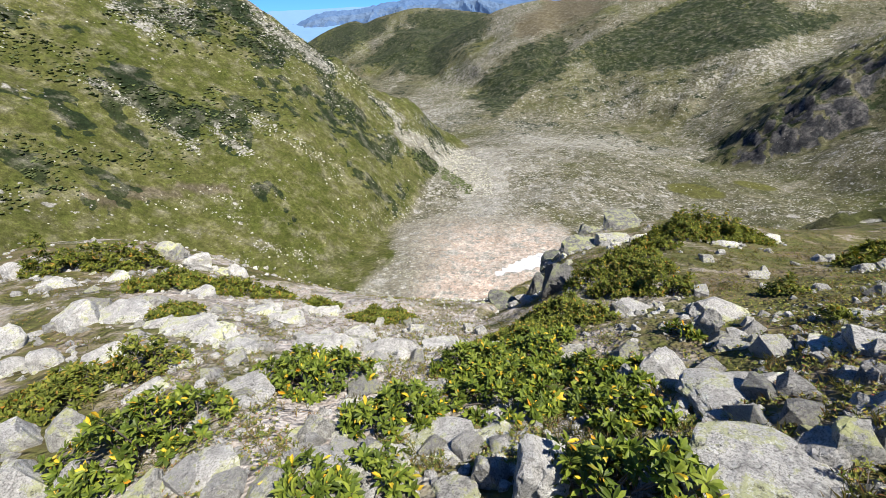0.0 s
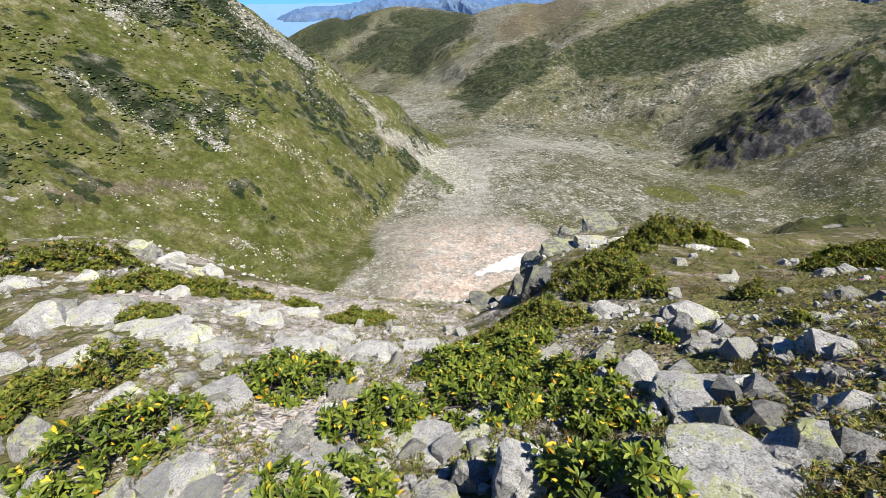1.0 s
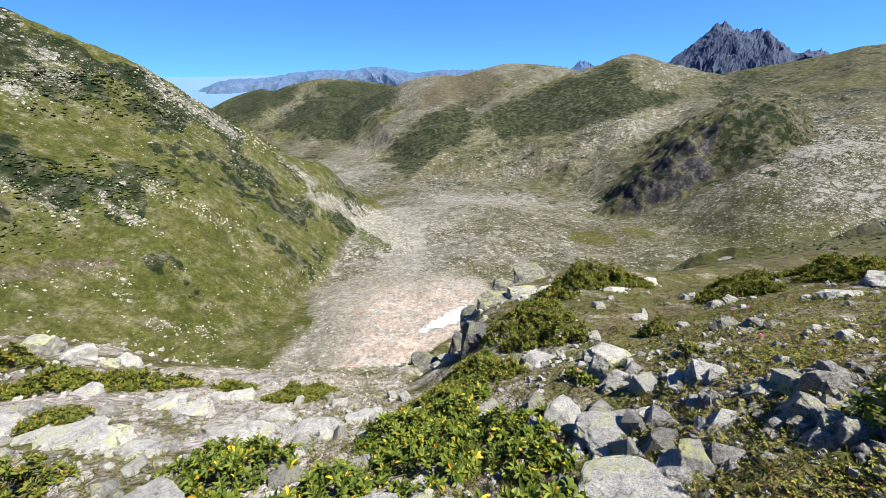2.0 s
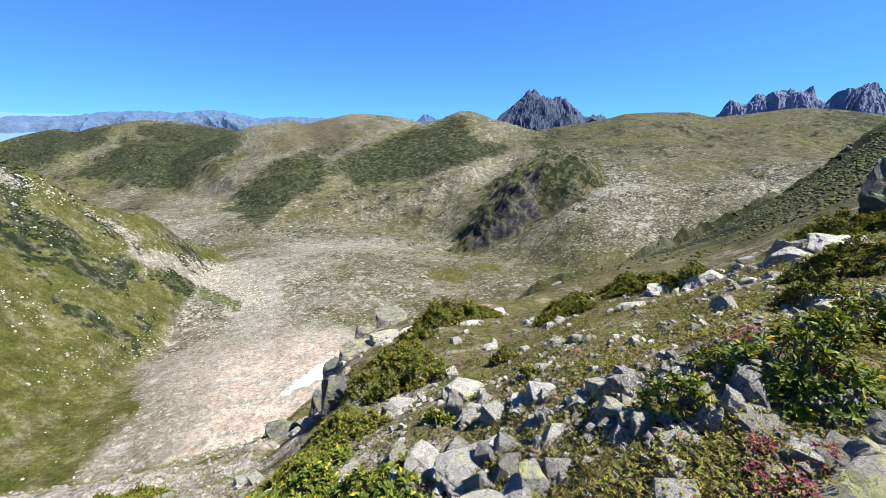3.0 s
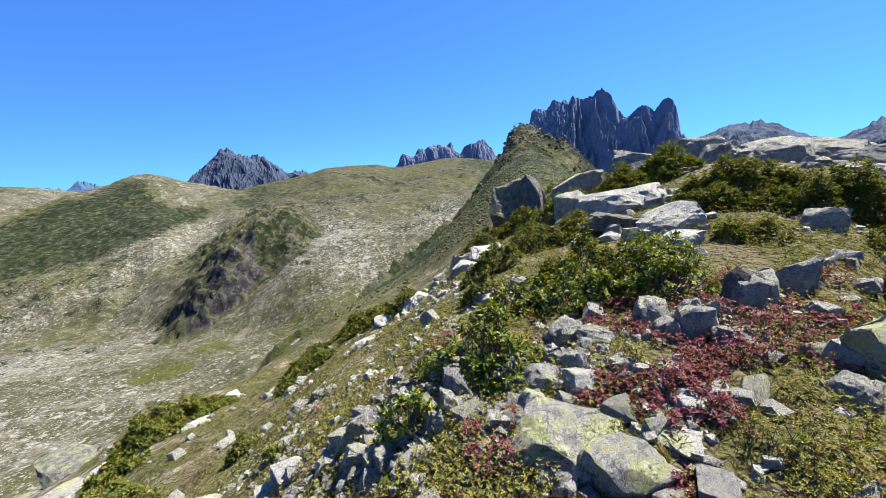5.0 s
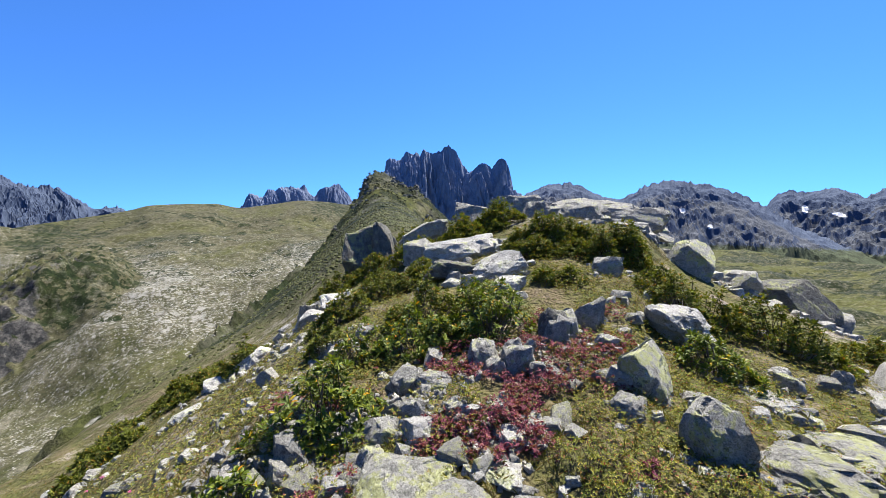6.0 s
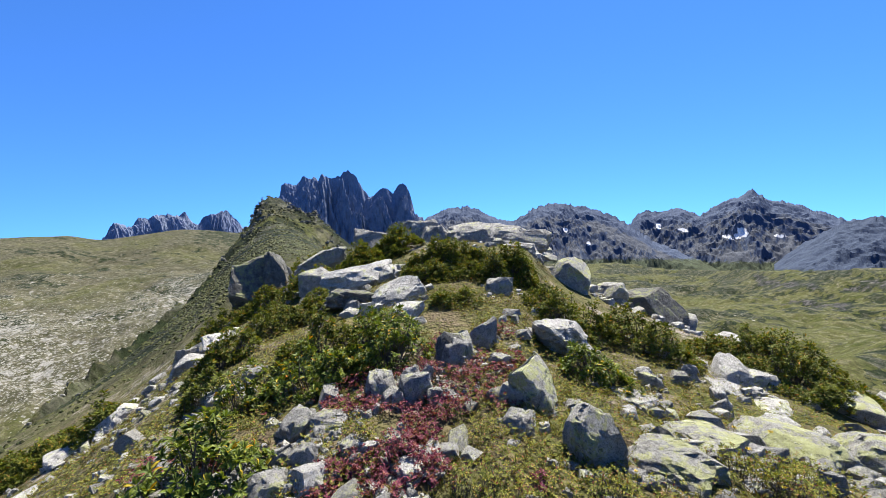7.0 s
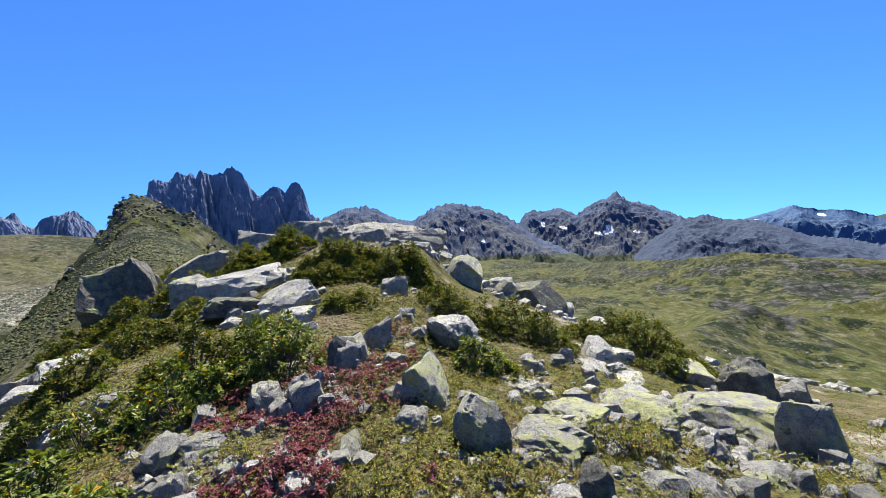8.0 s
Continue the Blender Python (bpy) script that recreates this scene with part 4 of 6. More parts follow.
LEAF = leaf_material("rhododendron_leaf", [(0.0, (0.66, 0.26, 0.014)), (0.03, (0.75, 0.50, 0.03)), (0.065, (0.75, 0.58, 0.06)), (0.075, (0.055, 0.085, 0.012)), (0.5, (0.12, 0.175, 0.020)), (1.0, (0.29, 0.34, 0.045))], 0.45)
FAR_LEAF = leaf_material("older_rhododendron_leaf", [(0.0, (0.50, 0.20, 0.03)), (0.03, (0.45, 0.36, 0.05)), (0.06, (0.075, 0.09, 0.014)), (0.5, (0.135, 0.17, 0.022)), (0.9, (0.27, 0.29, 0.042)), (1.0, (0.38, 0.22, 0.06))], 0.65)
RED_LEAF = leaf_material("crimson_leaf", [(0.0, (0.14, 0.02, 0.055)), (0.45, (0.27, 0.045, 0.10)), (0.75, (0.44, 0.17, 0.20)), (0.86, (0.40, 0.10, 0.10)), (1.0, (0.28, 0.28, 0.07))], 0.55)
HERB_LEAF = leaf_material("yellow_herb", [(0.0, (0.15, 0.20, 0.04)), (0.4, (0.30, 0.32, 0.06)), (0.7, (0.40, 0.37, 0.08)), (0.85, (0.52, 0.44, 0.06)), (0.92, (0.42, 0.18, 0.08)), (1.0, (0.30, 0.07, 0.10))], 0.6)
GRASS = leaf_material("dry_alpine_grass", [(0.0, (0.11, 0.14, 0.03)), (0.5, (0.23, 0.215, 0.065)), (0.85, (0.36, 0.28, 0.12)), (1.0, (0.30, 0.13, 0.07))], 0.7)
MAT_LEAF = leaf_material("small_mat_leaf", [(0.0, (0.11, 0.15, 0.03)), (0.5, (0.23, 0.26, 0.055)), (0.8, (0.38, 0.33, 0.09)), (1.0, (0.36, 0.16, 0.11))], 0.65)
SHRUB = plain_material("dwarf_shrub_leaf", (0.05, 0.07, 0.02), (0.11, 0.13, 0.035), 1.5, 0.8, 0.35)
HUMP_SHRUB = plain_material("hump_shrub_leaf", (0.045, 0.06, 0.015), (0.115, 0.115, 0.03), 0.8, 0.85, 0.4)
TWIG = plain_material("grey_brown_twig", (0.10, 0.075, 0.055), (0.24, 0.20, 0.17), 20, 0.85)


def frame_of(n):
    """Two sideways axes for each direction."""
    h = np.where(np.abs(n[:, 2:]) < 0.9, np.array([[0, 0, 1.0]]), np.array([[1.0, 0, 0]]))
    a = np.cross(n, h)
    a /= np.linalg.norm(a, axis=1)[:, None]
    return a, np.cross(n, a)


def rosettes(centres, axes, per, length, width, rng, rise=0.45, plain=False, full=False):
    """Whorls of folded, pointed leaves; the smallest are plain lozenges."""
    n = len(centres)
    a, b = frame_of(axes)
    th = rng.uniform(0, 6.283, (n, 1)) + np.arange(per)[None] * (6.283 / per) + rng.normal(0, 0.25, (n, per))
    up = rng.uniform(rise - 0.35, rise + 0.5, (n, per))
    out = a[:, None] * np.cos(th)[..., None] + b[:, None] * np.sin(th)[..., None]
    d = out * np.cos(up)[..., None] + axes[:, None] * np.sin(up)[..., None]
    side = np.cross(d, axes[:, None])
    side /= np.maximum(np.linalg.norm(side, axis=2), 1e-6)[..., None]
    nrm = np.cross(side, d)
    ln = length * rng.uniform(0.7, 1.2, (n, per, 1))
    wd = width * rng.uniform(0.8, 1.2, (n, per, 1))
    c = centres[:, None]
    droop = -nrm * ln * 0.12
    if plain:
        pts = np.stack([c + d * ln * 0.04, c + d * ln * 0.55 + side * wd * 0.5 + nrm * wd * 0.15, c + d * ln + droop, c + d * ln * 0.55 - side * wd * 0.5 + nrm * wd * 0.15], 2).reshape(-1, 3)
        return pts, (np.arange(n * per)[:, None, None] * 4 + np.array([[0, 2, 1], [0, 3, 2]])[None]).reshape(-1, 3)
    if full:
        tip = c + d * ln + droop * 1.6
        pts = np.stack([c + d * ln * 0.06, c + d * ln * 0.38 + side * wd * 0.42 + nrm * wd * 0.18, c + d * ln * 0.38, c + d * ln * 0.38 - side * wd * 0.42 + nrm * wd * 0.18,
                        c + d * ln * 0.74 + side * wd * 0.45 + nrm * wd * 0.18 + droop * 0.5, c + d * ln * 0.74 + droop * 0.5, c + d * ln * 0.74 - side * wd * 0.45 + nrm * wd * 0.18 + droop * 0.5, tip], 2).reshape(-1, 3)
        tri = np.array([[0, 2, 1], [0, 3, 2], [1, 2, 5], [1, 5, 4], [2, 3, 6], [2, 6, 5], [4, 5, 7], [5, 6, 7]])
        return pts, (np.arange(n * per)[:, None, None] * 8 + tri[None]).reshape(-1, 3)
    pts = np.stack([c + d * ln * 0.05, c + d * ln * 0.6 + side * wd * 0.5 + nrm * wd * 0.2, c + d * ln * 0.55, c + d * ln * 0.6 - side * wd * 0.5 + nrm * wd * 0.2, c + d * ln + droop], 2).reshape(-1, 3)
    tri = np.array([[0, 2, 1], [0, 3, 2], [1, 2, 4], [2, 3, 4]])
    return pts, (np.arange(n * per)[:, None, None] * 5 + tri[None]).reshape(-1, 3)


def tubes(starts, ends, radius, rng):
    """Three-sided bent twigs."""
    n = len(starts)
    mid = (starts + ends) / 2 + rng.normal(0, 0.025, (n, 3))
    d = ends - starts
    d = d / np.maximum(np.linalg.norm(d, axis=1), 1e-6)[:, None]
    a, b = frame_of(d)
    rings = []
    for p, r in ((starts, radius), (mid, radius * 0.8), (ends, radius * 0.5)):
        for k in range(3):
            rings.append(p + (a * math.cos(2.094 * k) + b * math.sin(2.094 * k)) * r)
    pts = np.stack(rings, 1).reshape(-1, 3)
    fs = [[q * 3 + k, q * 3 + (k + 1) % 3, q * 3 + 3 + (k + 1) % 3, q * 3 + 3 + k] for q in range(2) for k in range(3)]
    return pts, (np.arange(n)[:, None, None] * 9 + np.array(fs)[None]).reshape(-1, 4)


def ground_many(x, y):
    return height(np.degrees(np.arctan2(x, y)), np.hypot(x, y))[0]


def part(name, verts, faces, mat, parent, label="", smooth=False):
    ob = new(name, mesh_from(name, verts, faces, mat, smooth))
    ob.parent = parent
    return tagged(ob, label)


PLANTS = []


def spread(x, y, w, d, turn, spacing, rng, dome=True):
    """Points over an uneven oval patch, in its own axes, and how far in each lies."""
    n = max(int(w * d * 0.785 / spacing ** 2), 7)
    th, q = rng.uniform(0, 6.283, n), np.sqrt(rng.uniform(0, 1, n))
    s = rng.integers(0, 99)
    edge = 1 + 0.5 * vnoise(np.cos(th) * 1.6 + s, np.sin(th) * 1.6 + s, 5)
    u, v = q * edge * w / 2 * np.cos(th), q * edge * d / 2 * np.sin(th)
    c, sn = math.cos(radians(turn)), math.sin(radians(turn))
    return x + u * c - v * sn, y + u * sn + v * c, q


def rhododendron(x, y, w, d, h, turn, dist):
    rng = np.random.default_rng(900 + len(PLANTS))
    PLANTS.append((x, y, max(w, d) / 2))
    near = dist < 3.9
    size = 0.76 if dist < 3.3 and y > 0.6 else 0.68 if dist < 6.5 else 1.0
    w, d, h = w * 1.2, max(d * 1.4, w * 0.75), h * 0.9 + 0.03
    px, py, q = spread(x, y, w, d, turn, (0.070 if near else 0.060) * size, rng)
    gz = ground_many(px, py)
    lump = 0.70 + 1.15 * vnoise(px * 5.5, py * 5.5, 8)
    hz = h * np.clip(1 - q ** 3, 0.15, 1) * np.clip(lump, 0.22, 1.15) * rng.uniform(0.5, 1.1, len(q))
    tip = np.stack([px, py, gz + hz + 0.02], 1)
    g = ground_z(x, y)
    root = new("rhododendron_bush")
    root.matrix_world = Matrix.Translation((x, y, g))
    tagged(root, "low rhododendron bush with leathery green and some yellowed leaves", "bush", "rhododendrons on the shoulder")
    o = np.array([x, y, g])
    ax = np.stack([(px - x) / max(w, 0.2) * 1.1, (py - y) / max(d, 0.2) * 1.1, np.full(len(q), 1.0)], 1) + rng.normal(0, 0.38, (len(q), 3))
    ax /= np.linalg.norm(ax, axis=1)[:, None]
    v1, f1 = rosettes(tip - o, ax, 9, 0.074 * size, 0.027 * size, rng, 0.5, dist > 6.5, near)
    low = tip - o - ax * 0.04 * size
    v2, f2 = rosettes(low, ax, 5, 0.074 * size, 0.027 * size, rng, 0.1, not near)
    part("foliage", np.vstack([v1, v2]), np.vstack([f1, f2 + len(v1)]), LEAF if near else FAR_LEAF, root)
    foot = np.stack([x + (px - x) * 0.55, y + (py - y) * 0.55, gz - 0.04 + 0 * px], 1)
    gap = 2 if near else 4
    sv, sf = tubes(foot[::gap] - o, tip[::gap] - o, 0.006, rng)
    tagged(part("twigwork", sv, sf, TWIG, root, "thin grey twigs"), kind="stuff")
    return root


def red_plant(x, y, w, d, h, turn, dist):
    rng = np.random.default_rng(300 + len(PLANTS))
    PLANTS.append((x, y, 0.0))
    px, py, q = spread(x, y, w * 1.1, max(d, w * 0.7), turn, 0.032, rng)
    gz = ground_many(px, py)
    hz = min(max(h, 0.05), 0.11) * rng.uniform(0.3, 1.0, len(q)) * np.clip(0.8 + 0.9 * vnoise(px * 9, py * 9, 4), 0.1, 1.3)
    g = ground_z(x, y)
    root = new("crimson_herb")
    root.matrix_world = Matrix.Translation((x, y, g))
    tagged(root, "crimson autumn-coloured ground herb among stones", "plant", "crimson herbs")
    o = np.array([x, y, g])
    tip = np.stack([px, py, gz + hz], 1) - o
    ax = np.stack([rng.normal(0, 0.35, len(q)), rng.normal(0, 0.35, len(q)), np.ones(len(q))], 1)
    ax /= np.linalg.norm(ax, axis=1)[:, None]
    v, f = rosettes(tip, ax, 5, 0.022, 0.011, rng, 0.35, True)
    part("foliage", v, f, RED_LEAF, root)
    k = slice(None, None, 3)
    sv, sf = tubes(np.stack([px, py, gz - 0.02], 1)[k] - o, tip[k], 0.0025, rng)
    tagged(part("twigwork", sv, sf, TWIG, root), kind="stuff")
    return root


def herb(x, y, w, d, h, turn, dist):
    rng = np.random.default_rng(600 + len(PLANTS))
    PLANTS.append((x, y, 0.0))
    px, py, q = spread(x, y, w, max(d, w * 0.7), turn, 0.02, rng)
    gz = ground_many(px, py)
    hz = min(max(h, 0.06), 0.14) * rng.uniform(0.3, 1.0, len(q))
    g = ground_z(x, y)
    root = new("yellow_herb")
    root.matrix_world = Matrix.Translation((x, y, g))
    tagged(root, "tuft of yellow-green flowering herb among rocks", "plant", "yellow herbs")
    o = np.array([x, y, g])
    tip = np.stack([px, py, gz + hz], 1) - o
    ax = np.stack([rng.normal(0, 0.4, len(q)), rng.normal(0, 0.4, len(q)), np.ones(len(q))], 1)
    ax /= np.linalg.norm(ax, axis=1)[:, None]
    v, f = rosettes(tip, ax, 5, 0.02, 0.008, rng, 0.5, True)
    part("foliage", v, f, HERB_LEAF, root)
    k = slice(None, None, 2)
    sv, sf = tubes(np.stack([px, py, gz - 0.02], 1)[k] - o, tip[k], 0.002, rng)
    tagged(part("twigwork", sv, sf, TWIG, root), kind="stuff")
    return root


def rosette_plant(x, y, w, d, h, turn, dist):
    return rhododendron(x, y, w, d, h, turn, dist)


PETAL = {"yellow": plain_material("yellow_petal", (0.75, 0.50, 0.01), (0.80, 0.60, 0.03), 40, 0.6), "pink": plain_material("pink_petal", (0.55, 0.08, 0.22), (0.65, 0.16, 0.32), 40, 0.6), "white": plain_material("white_petal", (0.75, 0.74, 0.68), (0.8, 0.8, 0.76), 40, 0.6)}
STALK = plain_material("green_stalk", (0.12, 0.16, 0.04), (0.18, 0.22, 0.06), 30, 0.7)


def flower(x, y, h, size, tone):
    """A single bloom on a bent stalk."""
    rng = np.random.default_rng(int(abs(x * 100) + abs(y * 10)))
    g = ground_z(x, y)
    root = new("wildflower")
    root.matrix_world = Matrix.Translation((x, y, g))
    tagged(root, f"single {tone} mountain flower on a thin stalk", "flower", "wildflowers")
    tip = np.array([[rng.normal(0, 0.015), rng.normal(0, 0.015), h]])
    v, f = tubes(np.array([[0, 0, -0.02]]), tip, 0.0022, rng)
    part("stalk", v, f, STALK, root)
    ax = np.array([[0.1, -0.15, 1.0]])
    v, f = rosettes(np.repeat(tip, 3, 0) + np.array([[0, 0, 0], [0, 0, 0.002], [0, 0, 0.004]]), np.repeat(ax / np.linalg.norm(ax), 3, 0), 9, size, size * 0.4, rng, 0.35)
    part("bloom", v, f, PETAL[tone], root, f"{tone} petals")
    return root


# ---- placed things ----
boulder(1.15, 0.74, 0.57, 0.54, 0.10, -69, "slab", 4, 0)
boulder(1.45, 1.29, 0.52, 0.49, 0.04, -42, "slab", 4, 0)
boulder(1.34, 1.67, 0.32, 0.29, 0.15, -58, "pale", 3, 0)
boulder(1.15, 1.71, 0.20, 0.18, 0.12, -16, "pale", 3, 0)
boulder(1.30, 0.79, 0.17, 0.16, 0.13, -30, "slab", 3, 0)
boulder(1.39, 0.77, 0.18, 0.15, 0.17, -74, "lichen", 3, 0)
boulder(1.54, 1.07, 0.09, 0.08, 0.04, -76, "pale", 3, 0)
boulder(2.36, 2.54, 0.45, 0.40, 0.11, -67, "pale", 3, 0)
boulder(1.91, 2.19, 0.21, 0.17, 0.24, -71, "grey", 3, 0)
boulder(2.05, 2.02, 0.18, 0.16, 0.05, -26, "pale", 3, 0)
boulder(1.91, 1.89, 0.25, 0.20, 0.05, -40, "grey", 3, 0)
boulder(2.14, 1.55, 0.27, 0.26, 0.02, -79, "slab", 3, 0)
boulder(-0.11, 1.33, 0.54, 0.51, 0.05, 1, "slab", 4, 0)
boulder(0.36, 0.95, 0.26, 0.24, 0.29, -7, "pale", 4, 0)
boulder(0.33, 1.37, 0.41, 0.38, 0.03, -11, "slab", 4, 0)
boulder(0.18, 1.06, 0.20, 0.16, 0.15, -20, "grey", 3, 0)
boulder(-0.68, 1.07, 0.44, 0.41, 0.04, 13, "slab", 4, 0)
boulder(-0.33, 1.23, 0.23, 0.21, 0.04, 16, "pale", 3, 0)
boulder(-0.86, 0.97, 0.25, 0.21, 0.08, 37, "lichen", 3, 0)
boulder(-2.69, 1.58, 0.29, 0.26, 0.18, 31, "pale", 3, 0)
boulder(-2.37, 1.57, 0.24, 0.20, 0.15, 58, "lichen", 3, 0)
boulder(-2.20, 1.15, 0.29, 0.26, 0.25, 64, "pale", 3, 0)
boulder(-1.97, 1.21, 0.17, 0.16, 0.13, 50, "pale", 3, 0)
boulder(-1.52, 1.06, 0.26, 0.22, 0.10, 44, "lichen", 3, 0)
boulder(-1.24, 1.15, 0.34, 0.30, 0.07, 54, "pale", 4, 0)
boulder(-0.56, 2.83, 0.59, 0.53, 0.11, 16, "pale", 4, 0)
boulder(-1.08, 3.63, 0.40, 0.36, 0.07, 32, "pale", 3, 0)
boulder(-0.44, 2.64, 0.25, 0.23, 0.08, -12, "pale", 3, 0)
boulder(-1.46, 1.87, 0.48, 0.46, 0.04, 49, "slab", 4, 0)
boulder(-3.92, 3.35, 0.48, 0.43, 0.20, 66, "pale", 3, 0)
boulder(-3.59, 3.46, 0.76, 0.71, 0.06, 78, "slab", 4, 0)
boulder(-2.62, 3.11, 0.67, 0.63, 0.06, 39, "slab", 4, 0)
boulder(-2.16, 2.34, 0.21, 0.19, 0.05, 33, "pale", 3, 0)
boulder(-1.84, 2.67, 0.38, 0.36, 0.08, 34, "slab", 3, 0)
boulder(-2.29, 2.91, 0.49, 0.44, 0.09, 66, "pale", 3, 0)
boulder(-2.98, 2.53, 0.36, 0.32, 0.10, 53, "pale", 3, 0)
boulder(-3.51, 2.58, 0.26, 0.24, 0.15, 33, "pale", 3, 0)
boulder(-4.17, 2.92, 0.28, 0.25, 0.22, 61, "pale", 3, 0)
boulder(-5.79, 7.36, 0.65, 0.55, 0.36, 6, "lichen", 3, 0)
boulder(-4.76, 6.61, 0.50, 0.45, 0.36, 41, "pale", 3, 0)
boulder(-4.29, 6.98, 0.40, 0.36, 0.18, 39, "pale", 3, 0)
boulder(-4.36, 6.63, 0.28, 0.23, 0.11, 25, "lichen", 3, 0)
boulder(-6.03, 5.74, 0.31, 0.28, 0.13, 66, "pale", 3, 0)
boulder(-6.84, 5.42, 0.30, 0.27, 0.22, 74, "pale", 3, 0)
boulder(1.11, 5.87, 0.68, 0.64, 0.13, -7, "cliff", 3, 0)
boulder(4.45, 7.66, 0.42, 0.38, 0.08, -7, "pale", 3, 0)
boulder(1.98, 4.40, 0.44, 0.35, 0.08, 1, "grey", 3, 0)
boulder(-1.99, 4.61, 0.29, 0.26, 0.13, 11, "pale", 3, 0)
boulder(-1.79, 4.73, 0.38, 0.34, 0.07, 18, "pale", 3, 0)
boulder(6.97, 7.16, 0.35, 0.31, 0.14, -37, "pale", 3, 0)
boulder(5.32, 6.37, 0.40, 0.36, 0.07, -39, "pale", 3, 0)
boulder(2.48, 3.56, 0.22, 0.20, 0.04, -62, "pale", 3, 0)
boulder(1.84, 3.30, 0.18, 0.16, 0.05, -51, "pale", 3, 0)
boulder(1.77, 2.90, 0.15, 0.14, 0.03, -58, "pale", 3, 0)
boulder(5.00, 3.83, 0.18, 0.14, 0.11, -26, "grey", 3, 0)
boulder(1.93, 1.19, 0.09, 0.08, 0.06, -55, "grey", 3, 0)
boulder(2.81, 1.98, 0.26, 0.24, 0.02, -27, "slab", 3, 0)
boulder(1.72, 1.02, 0.12, 0.11, 0.04, -48, "pale", 3, 0)
boulder(2.08, -0.26, 0.50, 0.49, 0.12, -69, "lichen", 4, 0)
boulder(1.96, -0.49, 0.39, 0.38, 0.11, -104, "lichen", 4, 0)
boulder(3.01, -0.22, 0.25, 0.20, 0.13, -113, "grey", 3, 0)
boulder(2.92, -0.41, 0.28, 0.22, 0.08, -73, "grey", 3, 0)
boulder(2.49, -0.13, 0.23, 0.19, 0.08, -93, "grey", 3, 0)
boulder(2.65, 0.01, 0.23, 0.19, 0.07, -59, "grey", 3, 0)
boulder(2.63, 0.19, 0.19, 0.16, 0.07, -76, "grey", 3, 0)
boulder(2.47, 0.05, 0.20, 0.16, 0.04, -90, "grey", 3, 0)
boulder(2.60, -0.53, 0.15, 0.13, 0.06, -83, "lichen", 3, 0)
boulder(2.44, -0.32, 0.20, 0.18, 0.09, -68, "pale", 3, 0)
boulder(2.25, 0.32, 0.20, 0.17, 0.05, -64, "lichen", 3, 0)
boulder(2.05, 0.39, 0.11, 0.09, 0.14, -76, "grey", 3, 0)
boulder(2.23, -0.01, 0.29, 0.24, 0.05, -73, "grey", 4, 0)
boulder(2.22, 0.73, 0.12, 0.10, 0.07, -82, "grey", 3, 0)
boulder(2.32, 0.65, 0.16, 0.14, 0.05, -90, "pale", 3, 0)
boulder(1.98, 0.79, 0.16, 0.14, 0.03, -60, "pale", 3, 0)
boulder(2.18, 1.40, 0.30, 0.27, 0.06, -45, "pale", 3, 0)
boulder(2.08, 1.06, 0.18, 0.17, 0.03, -55, "pale", 3, 0)
boulder(3.16, -0.81, 0.24, 0.19, 0.16, -117, "grey", 3, 0)
boulder(3.03, -1.02, 0.24, 0.19, 0.17, -95, "grey", 3, 0)
boulder(2.99, -0.87, 0.14, 0.12, 0.11, -112, "grey", 3, 0)
boulder(2.90, -1.24, 0.18, 0.14, 0.06, -105, "grey", 3, 0)
boulder(3.41, -1.43, 0.31, 0.25, 0.20, -84, "grey", 3, 0)
boulder(3.61, -1.71, 0.25, 0.20, 0.24, -142, "grey", 3, 0)
boulder(3.17, -1.70, 0.19, 0.15, 0.09, -143, "grey", 3, 0)
boulder(2.39, -0.91, 0.30, 0.28, 0.03, -94, "slab", 4, 0)
boulder(2.16, -0.73, 0.28, 0.26, 0.02, -126, "slab", 4, 0)
boulder(2.30, -0.59, 0.15, 0.13, 0.03, -95, "pale", 3, 0)
boulder(7.79, -0.28, 0.76, 0.57, 0.38, -81, "grey", 3, 0)
boulder(6.72, -1.02, 1.30, 0.98, 0.30, -127, "slab", 4, 0)
boulder(5.30, -1.30, 0.78, 0.59, 0.27, -92, "slab", 4, 0)
boulder(5.82, -0.70, 0.82, 0.62, 0.22, -90, "dark", 4, 0)
boulder(4.71, -1.26, 0.37, 0.35, 0.13, -93, "slab", 3, 0)
boulder(4.87, -2.47, 0.29, 0.22, 0.16, -129, "grey", 3, 0)
boulder(5.46, -2.67, 0.21, 0.16, 0.11, -95, "pale", 3, 0)
boulder(6.79, 1.51, 0.47, 0.42, 0.20, -82, "pale", 3, 0)
boulder(7.28, 2.63, 0.64, 0.58, 0.22, -43, "pale", 3, 0)
boulder(7.13, 3.18, 0.51, 0.45, 0.11, -58, "pale", 3, 0)
boulder(5.52, 1.46, 0.20, 0.18, 0.07, -86, "pale", 3, 0)
boulder(4.36, 0.55, 0.52, 0.49, 0.04, -78, "slab", 4, 0)
boulder(7.83, 1.31, 0.71, 0.64, 0.13, -62, "pale", 3, 0)
boulder(5.40, 3.90, 0.26, 0.21, 0.06, -63, "grey", 3, 0)
boulder(6.92, 7.31, 0.34, 0.30, 0.09, -31, "pale", 3, 0)
boulder(2.25, -3.31, 0.68, 0.58, 0.15, -176, "lichen", 4, 0)
boulder(3.34, -5.70, 0.89, 0.76, 0.17, -176, "lichen", 4, 0)
boulder(2.62, -6.97, 0.45, 0.36, 0.27, -171, "grey", 3, 0)
boulder(1.72, -4.12, 0.37, 0.32, 0.10, -144, "lichen", 3, 0)
boulder(1.35, -3.12, 0.34, 0.27, 0.08, -152, "grey", 3, 0)
boulder(1.68, -3.18, 0.26, 0.21, 0.06, -172, "grey", 3, 0)
